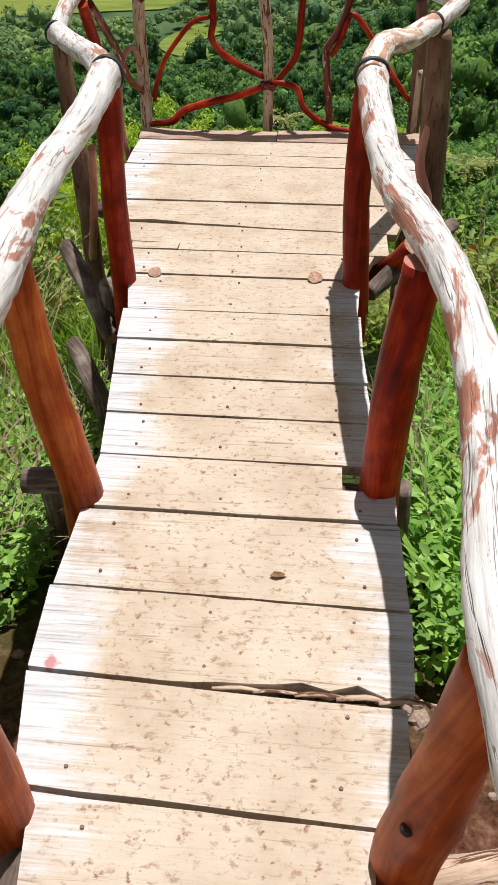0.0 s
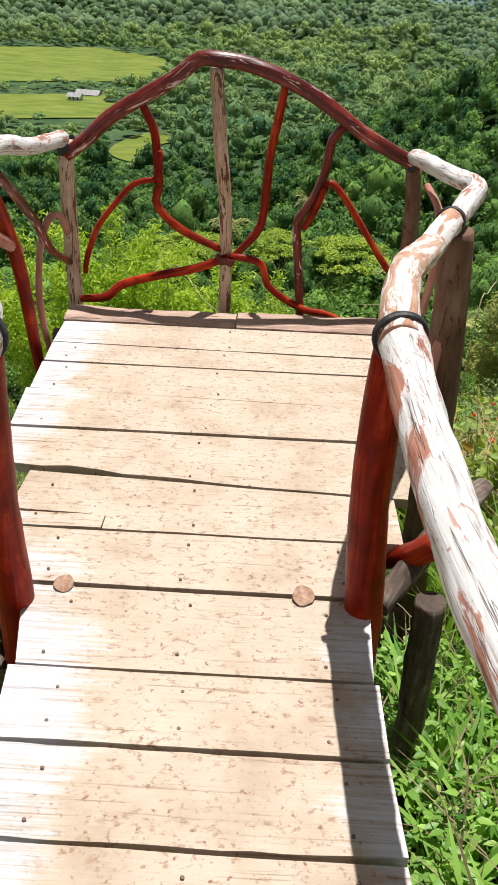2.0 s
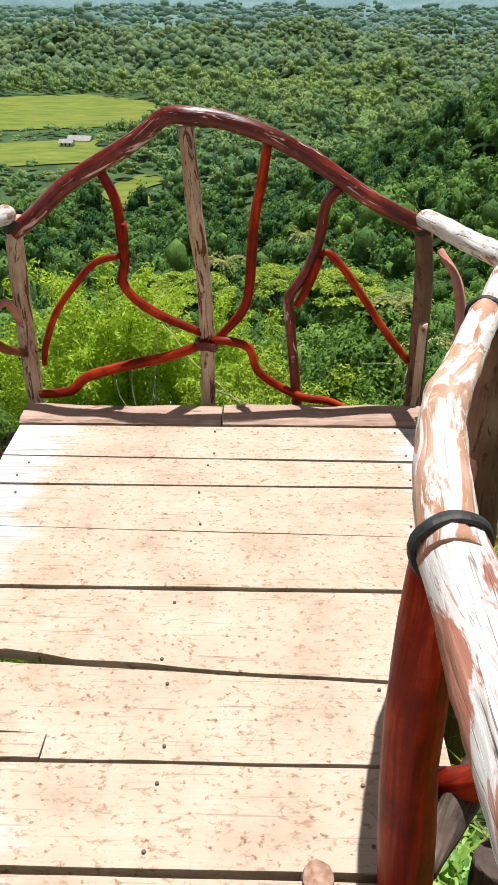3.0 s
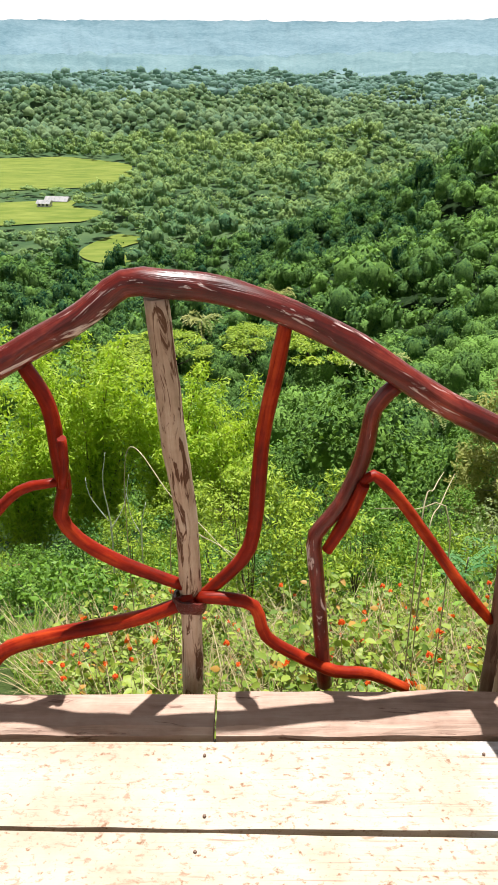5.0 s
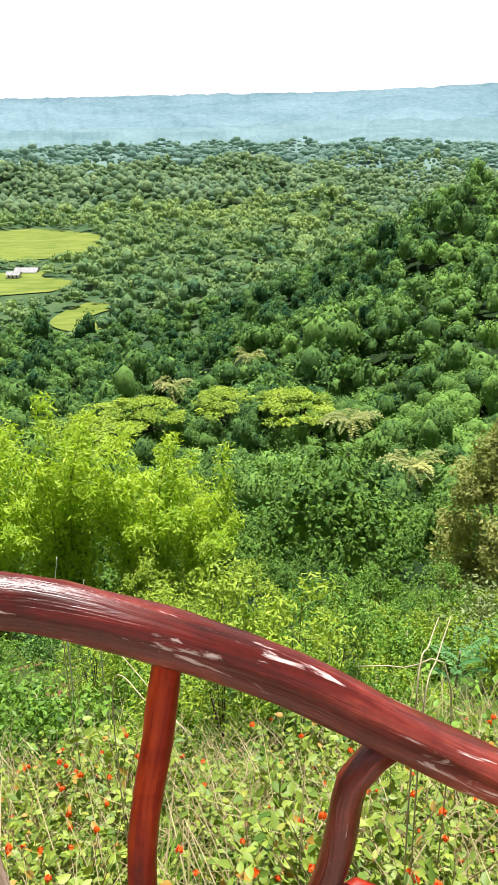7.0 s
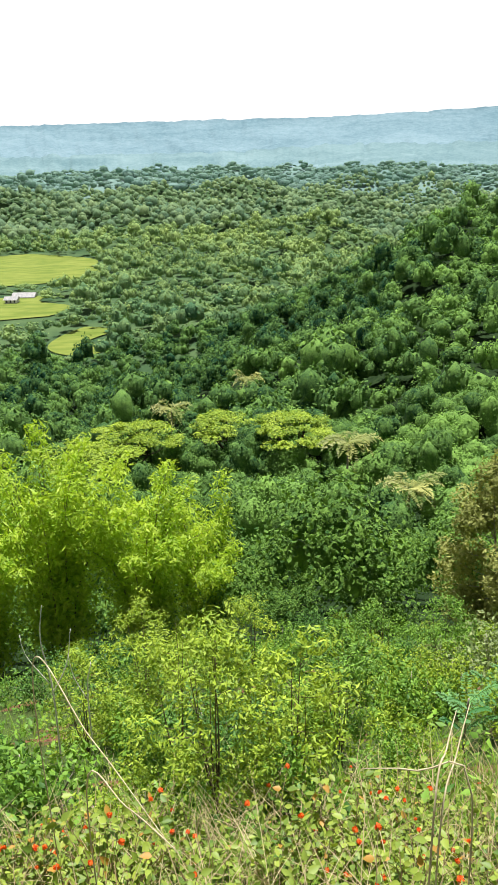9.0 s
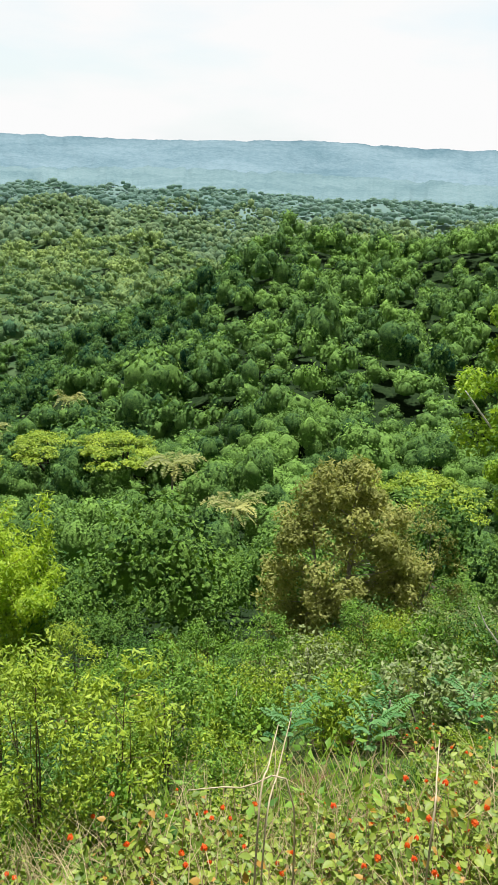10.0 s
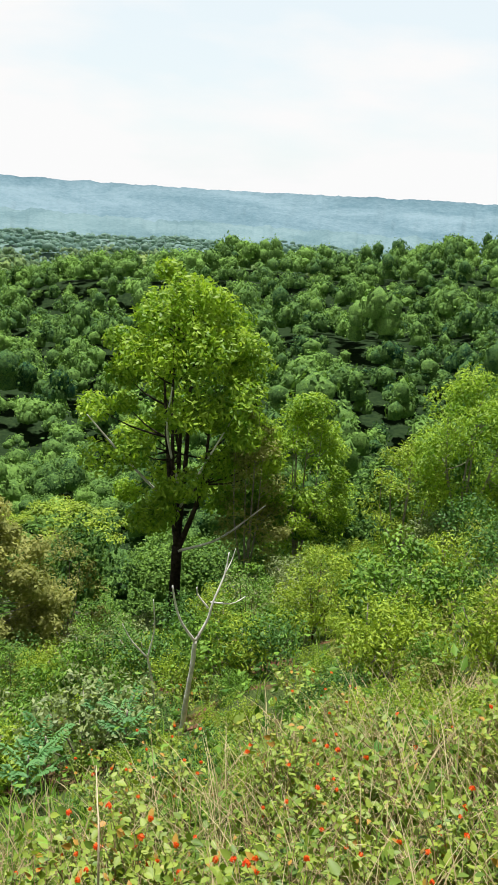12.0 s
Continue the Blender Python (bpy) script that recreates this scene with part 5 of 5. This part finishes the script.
def lantana(seed, height, stems, flowers):
    """A straggling bush: thin arching stems, paired ovate leaves, small heads of orange-red flowers."""
    r = np.random.default_rng(seed)
    thing = tagged(new("lantana_bush"), "straggling bush with ovate green leaves and orange-red flowers" if flowers else "straggling bush with ovate green leaves and dry stems", "bush", "lantana scrub")
    tubes, leaves, heads = [], Batch(), []
    for k in range(stems):
        a, h, out = r.uniform(0, 6.283), height * r.uniform(0.55, 1.1), r.uniform(0.12, 0.5)
        t = np.linspace(0, 1, 14)
        wob = 0.05 * np.sin(t * 5 + r.uniform(0, 6))
        pts = np.stack([math.cos(a) * out * t**1.3 + wob * math.sin(a), math.sin(a) * out * t**1.3 - wob * math.cos(a), h * (t - 0.18 * t * t)], 1)
        tubes.append(tube("stem", [(*pts[i], 0.0055 * (1.15 - i / 14)) for i in (0, 5, 9, 13)], 5, 0.1, 0.12, seed + k))
        n = 16
        pick = r.integers(3, 14, n)
        away = unit(np.stack([np.cos(r.uniform(0, 6.283, n)), np.sin(r.uniform(0, 6.283, n)), r.uniform(-0.2, 0.5, n)], 1))
        size = (0.036 + 0.034 * r.random(n))[:, None] * np.array([[0.85, 1.15, 1.0]])
        leaves.add(place_pieces(OVATE, unit(np.array([0, 0, 1.0]) + 0.45 * r.normal(size=(n, 3)) - 0.3 * away), away, size, pts[pick] + away * 0.012), OVATE_FACES, np.clip(r.random() * 0.6 + r.random(n) * 0.4, 0, 1))
        heads.append(pts[-1] + (0, 0, 0.012))
    part("brushwood", join("brushwood", tubes, STRAW), None, thing)
    part("foliage", leaves.mesh("foliage", LANTANA), None, thing)
    for k in range(flowers):
        ob = part("flower_head", HEADS[(k + seed) % 4], None, thing, "orange-red flower head")
        ob.location = heads[k % len(heads)]
    return thing


BUSHES = [lantana(100 + k, h, n, f) for k, (h, n, f) in enumerate([(1.05, 15, 3), (0.9, 14, 2), (1.2, 17, 3), (0.75, 12, 0), (1.0, 16, 1), (0.6, 11, 2)])]
brng = random.Random(21)


def sow(things, count, where, low=0.8, high=1.25, start=0):
    """Sets the first copies on the spots themselves, the rest as copies."""
    for k in range(count):
        x, y = where(k)
        m = pose(x, y, float(land(x, y)) - 0.06, brng.uniform(-8, 8), brng.uniform(-8, 8), brng.uniform(0, 360))
        s = brng.uniform(low, high)
        if k < start:
            things[k].matrix_basis = m @ Matrix.Diagonal((s, s, s, 1))
        else:
            c = copy_thing(things[k % len(things)], m)
            c.scale = (s, s, s)


def scrub_spot(k):
    az, d = brng.uniform(-26, 66), 1.05 + 5.2 * brng.random() ** 0.8
    x, y = EYE[0] + d * math.sin(radians(az)), EYE[1] + d * math.cos(radians(az))
    return x, max(y, 5.15 + brng.random() * 0.3)


sow(BUSHES, 150, scrub_spot, 0.8, 1.25, len(BUSHES))
def open_spot(k):
    az, d = brng.uniform(28, 68), 2.4 + 5.5 * brng.random()
    return EYE[0] + d * math.sin(radians(az)), EYE[1] + d * math.cos(radians(az))


sow(BUSHES, 46, open_spot, 0.6, 1.0)
sow(BUSHES, 16, lambda k: (brng.uniform(1.35, 2.6), brng.uniform(2.4, 5.0)))
sow(BUSHES, 14, lambda k: (brng.uniform(-2.6, -1.35), brng.uniform(1.6, 4.6)))


def shrub(name, label, seed, material, wide, tall, count, width, length):
    """A low rounded shrub: a few stems and a lumpy mass of small leaves."""
    r = np.random.default_rng(seed)
    thing = tagged(new(name), label, "shrub", label)
    c = ball(16) * np.array([wide, wide, tall * 0.45]) * r.uniform(0.3, 0.9, (16, 1)) + np.array([0, 0, tall * 0.55])
    tubes = [tube("stem", [(0, 0, -0.2, 0.018), (*(p * 0.5), 0.014), (*p, 0.006)], 5, 0.1, 0.25, i) for i, p in enumerate(c[:8])]
    part("brushwood", join("brushwood", tubes, BARKPALE), None, thing)
    b = Batch()
    b.add(*(lambda v, t: (v, RHOMB_FACES, t))(*cloud_leaves(c, wide * r.uniform(0.28, 0.5, 16), count // 16, width, length, 0.35, 0.2, 0.8)))
    part("foliage", b.mesh("foliage", material), None, thing)
    return thing


SHRUBS = [
    shrub("shrub", "leafy mid-green shrub on the slope", 140, SHRUB, 0.9, 1.3, 2000, 0.042, 0.085),
    shrub("shrub", "yellow-green shrub on the slope", 141, SHRUBLIME, 0.85, 1.2, 2300, 0.032, 0.075),
    shrub("shrub", "dense dark green shrub on the slope", 142, SHRUBDARK, 1.1, 1.5, 2300, 0.045, 0.085),
    shrub("shrub", "lime green shrub with fine leaves", 144, SHRUBLIME, 0.8, 1.5, 2300, 0.028, 0.08),
    shrub("shrub", "greyish green shrub with paler leaves", 145, SHRUBPALE, 1.0, 1.4, 1700, 0.05, 0.095),
    shrub("shrub", "straw-coloured half-dry shrub on the slope", 143, BROWNLEAF, 0.8, 1.1, 1000, 0.042, 0.11),
]


def slope_spot(a0, a1, d0, d1):
    def where(k):
        az, d = brng.uniform(a0, a1), d0 + (d1 - d0) * brng.random() ** 0.75
        while 30 < az < 51 and d < 12.5:
            az, d = brng.uniform(a0, a1), d0 + (d1 - d0) * brng.random() ** 0.75
        return EYE[0] + d * math.sin(radians(az)), EYE[1] + d * math.cos(radians(az))
    return where


sow(SHRUBS, 30, slope_spot(24, 68, 8, 30), 0.65, 1.2, len(SHRUBS))
sow([SHRUBS[k] for k in (3, 0, 1, 3, 4, 2, 1)], 70, slope_spot(20, 68, 5.8, 30), 0.65, 1.2)
sow([SHRUBS[k] for k in (3, 0, 1, 0, 2)], 72, slope_spot(-27, 24, 7.0, 30), 0.55, 1.15)
sow([SHRUBS[3], SHRUBS[0], SHRUBS[1]], 12, slope_spot(-10, 16, 6.0, 12), 0.5, 0.85)


def glade(k):
    """The low ground round the dead trees."""
    az, d = brng.uniform(29, 51), 6.2 + 6.5 * brng.random()
    return EYE[0] + d * math.sin(radians(az)), EYE[1] + d * math.cos(radians(az))


sow([SHRUBS[k] for k in (0, 3, 0, 2, 1)], 44, glade, 0.28, 0.48)
sow(BUSHES, 26, glade, 0.6, 0.95)


def open_slope(k):
    az, d = brng.uniform(48, 70), 6.0 + 8 * brng.random()
    return EYE[0] + d * math.sin(radians(az)), EYE[1] + d * math.cos(radians(az))


sow([SHRUBS[k] for k in (0, 1, 3, 5)], 36, open_slope, 0.35, 0.7)


def blades(name, label, spots, height, width, material, lean=0.5):
    """Grass: thin bowed blades, each three joints long."""
    n = len(spots)
    x, y = spots[:, 0], spots[:, 1]
    z = land(x, y) - 0.02
    a, h = rng.uniform(0, 6.283, n), height * rng.uniform(0.5, 1.2, n)
    out, w = lean * rng.uniform(0.2, 1.0, n) * h, width * rng.uniform(0.6, 1.3, n)
    side = np.stack([-np.sin(a), np.cos(a), 0 * a], 1) * w[:, None] * 0.5
    d = np.stack([np.cos(a), np.sin(a), 0 * a], 1)
    base = np.stack([x, y, z], 1)
    rows = []
    for t, k in ((0, 1.0), (0.4, 0.95), (0.75, 0.65), (1.0, 0.05)):
        mid = base + d * (out * t**1.8)[:, None] + np.array([0, 0, 1.0]) * (h * (t - 0.25 * t * t))[:, None]
        rows += [mid - side * k, mid + side * k]
    b = Batch()
    b.add(np.stack(rows, 1), [(0, 1, 3, 2), (2, 3, 5, 4), (4, 5, 7, 6)], rng.random(n))
    return tagged(part(name, b.mesh(name, material), None), label, "grass", kind="stuff")


def sector(n, r0, r1, a0=-27, a1=68):
    d, a = np.sqrt(rng.uniform(r0 * r0, r1 * r1, n)), np.radians(rng.uniform(a0, a1, n))
    return np.stack([EYE[0] + d * np.sin(a), EYE[1] + d * np.cos(a)], 1)


def patch(n, x0, x1, y0, y1):
    return np.stack([rng.uniform(x0, x1, n), rng.uniform(y0, y1, n)], 1)


blades("dry_stems", "long straw-coloured dry stems tangled in the scrub", np.concatenate([sector(4400, 1.0, 7.0), patch(900, 1.5, 3, 2, 5), patch(900, -2.8, -1.25, 0.9, 5)]), 0.95, 0.008, STRAW, 0.9)
blades("slope_grass", "green grass and weeds over the slope", np.concatenate([sector(9000, 1.0, 8), sector(9000, 8, 26), patch(1800, -3.0, -0.7, 0.9, 5), patch(5000, 0.95, 4, 1.0, 5)]), 0.55, 0.014, GRASS, 0.8)
blades("broad_grass", "fresh broad-bladed green grass beside the walk", np.concatenate([patch(2100, 0.66, 1.6, 0.74, 3.0), patch(350, -1.4, -0.60, 0.66, 2.6)]), 0.34, 0.024, FRESH, 0.8)
blades("dead_grass", "dead grey-brown stems in the shade beside the walk", np.concatenate([patch(900, -1.5, -0.50, 1.0, 2.8), patch(350, 0.6, 1.5, 1.4, 3.0)]), 0.45, 0.007, DEADSTEM, 1.0)
blades("dry_slope_grass", "yellow dry grass on the open slope", np.concatenate([sector(1500, 7.0, 16, 50, 72), sector(1500, 3.5, 9, 44, 66), sector(2600, 2, 9)]), 0.5, 0.012, STRAW, 0.7)


def weeds(n, r0, r1, leaf, material, name, label):
    s = sector(n, r0, r1)
    at = np.concatenate([s, (land(s[:, 0], s[:, 1]) + rng.uniform(0.05, 0.75, n) * np.minimum(1, r1 / 14))[:, None]], 1)
    size = leaf * rng.uniform(0.6, 1.3, (n, 1)) * np.array([[0.6, 1.2, 1]])
    b = Batch()
    b.add(place_pieces(RHOMB, unit(np.array([0, 0, 1.0]) + 0.6 * rng.normal(size=(n, 3))), ball(n), size, at), RHOMB_FACES, rng.random(n))
    tagged(part(name, b.mesh(name, material), None), label, "weeds", kind="stuff")


def leafy_weeds(spots, leaf, height, seed):
    """Low herbs: short stems that each carry a whorl of ovate leaves."""
    r = np.random.default_rng(seed)
    n = len(spots)
    top = land(spots[:, 0], spots[:, 1]) + height * r.uniform(0.3, 1.1, n)
    out = Batch()
    for k in range(7):
        a = k * 2.4 + r.uniform(0, 6.283, n)
        away = np.stack([np.cos(a), np.sin(a), r.uniform(-0.3, 0.5, n)], 1)
        at = np.stack([spots[:, 0], spots[:, 1], top - height * 0.09 * k * r.uniform(0.6, 1.2, n)], 1) + 0.01 * away
        size = leaf * r.uniform(0.6, 1.3, (n, 1)) * np.array([[0.75, 1.25, 1.0]])
        out.add(place_pieces(OVATE, unit(np.array([0, 0, 1.0]) + 0.4 * r.normal(size=(n, 3))), away, size, at), OVATE_FACES, r.random(n))
    return tagged(part("leafy_weeds", out.mesh("leafy_weeds", WEED), None), "low leafy green weeds on the soil beside the walk", "weeds", kind="stuff")


leafy_weeds(np.concatenate([patch(650, -1.5, -0.45, 1.2, 2.9), patch(260, -1.2, -0.46, 0.98, 1.4), patch(1500, 0.60, 1.7, 0.75, 3.2)]), 0.034, 0.26, 5)
weeds(9000, 5.5, 30, 0.12, SHRUB, "hillside_weeds", "low green weeds covering the hillside")
weeds(9000, 1.0, 7, 0.05, LANTANA, "scrub_leaves", "small leaves of the tangled scrub")
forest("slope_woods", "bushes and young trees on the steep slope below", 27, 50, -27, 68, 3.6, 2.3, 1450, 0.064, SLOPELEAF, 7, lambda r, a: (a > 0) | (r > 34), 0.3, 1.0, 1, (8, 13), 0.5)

# ferny shrubs with blue-green feather leaves
FERN = leaf_material("blue_green_leaflet", (0.05, 0.18, 0.05), (0.20, 0.40, 0.14), 0.5, 0.3, 0.3)
for i, (az, d) in enumerate([(22.6, 11), (19, 9.5), (25.5, 9), (26.8, 10), (33, 10), (31.6, 10.8), (21.2, 10.2)]):
    thing = tagged(new("feather_leaf_shrub"), "shrub of arching blue-green feather leaves", "shrub", "feather-leaved shrubs")
    thing.location = spot(az, d)
    for k in range(11):
        v, rib = frond(0.46, 15, 0.032, 1.5, 0.8, i * 20 + k)
        part("feather_leaf", frond_mesh("feather_leaf", FERN, v, rib, k * 2.4 + i, (0, 0, 0.35 + 0.05 * k), brng.random()), None, thing)
    part("stem", tube("stem", [(0, 0, -0.2, 0.02), (0, 0, 0.5, 0.015), (0.02, 0, 0.95, 0.01)], 6, 0.1, 0.1, i), BARKPALE, thing)


# houses in the valley
def house(at, turn, length, depth, wall_h, roof_h, wall, roof, label):
    thing = tagged(new("house"), label, "house", "houses in the valley")
    thing.matrix_basis = pose(*at, 0, 0, turn)

    def solid(name, verts, faces, mat, label=""):
        me = bpy.data.meshes.new(name)
        me.from_pydata(verts, [], faces)
        return part(name, me, mat, thing, label)

    l, d = length / 2, depth / 2
    cube = [(0, 3, 2, 1), (4, 5, 6, 7), (0, 1, 5, 4), (1, 2, 6, 5), (2, 3, 7, 6), (3, 0, 4, 7)]
    solid("wall", [(-l, -d, -2), (l, -d, -2), (l, d, -2), (-l, d, -2), (-l, -d, wall_h), (l, -d, wall_h), (l, d, wall_h), (-l, d, wall_h)], cube, wall)
    o = 0.7
    solid("roof", [(-l - o, -d - o, wall_h - 0.2), (l + o, -d - o, wall_h - 0.2), (l + o, d + o, wall_h - 0.2), (-l - o, d + o, wall_h - 0.2), (-l - o, 0, wall_h + roof_h), (l + o, 0, wall_h + roof_h)], [(0, 1, 5, 4), (2, 3, 4, 5), (0, 4, 3), (1, 2, 5), (0, 3, 2, 1)], roof)
    for k in range(3):
        x = -l + length * (k + 0.5) / 3
        w = length * 0.07
        solid("window", [(x - w, -d - 0.06, 0.9), (x + w, -d - 0.06, 0.9), (x + w, -d + 0.1, 0.9), (x - w, -d + 0.1, 0.9), (x - w, -d - 0.06, 2.2), (x + w, -d - 0.06, 2.2), (x + w, -d + 0.1, 2.2), (x - w, -d + 0.1, 2.2)], cube, RUBBER)


WHITEWALL = plain_noise("whitewashed_wall", (0.55, 0.53, 0.5), (0.72, 0.70, 0.66), 0.8)
TIN = plain_noise("grey_tin_roof", (0.20, 0.20, 0.21), (0.38, 0.37, 0.36), 0.8, 0.5, 0.4)
TILE = plain_noise("orange_tile_roof", (0.34, 0.13, 0.085), (0.50, 0.22, 0.15), 1.2)
RUSTROOF = plain_noise("rusty_tin_roof", (0.16, 0.085, 0.07), (0.30, 0.18, 0.14), 1.2)


house(by_eye(-1.04, -12.2, 430), 4, 6.0, 4.5, 2.6, 1.3, WHITEWALL, RUSTROOF, "small pale house with a reddish roof among trees")
house(by_eye(-12.44, -10.6, 520), -8, 13, 7, 3.0, 2.0, WHITEWALL, TIN, "long low house with a pale tin roof beside the fields")
house(by_eye(-13.3, -10.7, 505), -8, 7, 5, 2.6, 1.5, WHITEWALL, TIN, "small shed with a pale tin roof beside the fields")
house(by_eye(16.46, -8.2, 288), -15, 2.8, 2.6, 2.0, 1.5, WHITEWALL, TILE, "house with an orange-red tile roof on the spur")

# stones on the bare soil beside the walk
stone_me = []
for k in range(3):
    bm = bmesh.new()
    bmesh.ops.create_icosphere(bm, subdivisions=2, radius=1)
    for v in bm.verts:
        v.co *= 1 + 0.35 * noise.noise(v.co * 1.4 + Vector((k * 5, 0, 0)))
        v.co.z *= 0.6
    me = bpy.data.meshes.new("stone")
    bm.to_mesh(me)
    bm.free()
    me.materials.append(plain_noise("pale_stone", (0.20, 0.12, 0.09), (0.42, 0.33, 0.27), 3, 0.9))
    stone_me.append(me)
for k in range(190):
    side = brng.random() < 0.65
    x, y = (brng.uniform(0.56, 1.25) if side else brng.uniform(-0.9, -0.3)), brng.uniform(-0.2, 0.85)
    ob = tagged(new("stone", stone_me[k % 3]), "small pale stone on reddish soil", "stone", "stones on the soil")
    s = 0.006 + 0.028 * brng.random() ** 2
    ob.matrix_basis = pose(x, y, float(land(x, y)) + 0.2 * s, 0, 0, brng.uniform(0, 360)) @ Matrix.Diagonal((s, s * 0.8, s, 1))

# long pale dry stalks leaning in the scrub
for i, (a, b) in enumerate([((-15.6, -34.5, 4.6), (-6.1, -46.3, 3.0)), ((-12.7, -42.1, 3.6), (-5.8, -46.4, 2.9)), ((17.4, -45.4, 2.8), (19.1, -37.5, 3.4)), ((31.4, -43.7, 2.6), (31.0, -37.5, 3.0)), ((16.8, -44.5, 2.6), (18.1, -38.0, 3.2)), ((10.7, -42.1, 3.0), (19.8, -42.8, 3.0))]):
    p, q = by_eye(*a), by_eye(*b)
    m = (p + q) / 2 + Vector((0, 0, 0.06))
    foot = p if p.z < q.z else q
    under = Vector((foot.x, foot.y, float(land(foot.x, foot.y)) - 0.1))
    tip = q if foot is p else p
    stalk = part("dry_stalk", tube("dry_stalk", [(*under, 0.0045), (*foot, 0.0042), (*m, 0.0036), (*tip, 0.002)], 6, 0.12, 0.06, 80 + i), STALK)
    tagged(stalk, "long pale dry stalk leaning in the scrub", "stalk", "dry stalks")
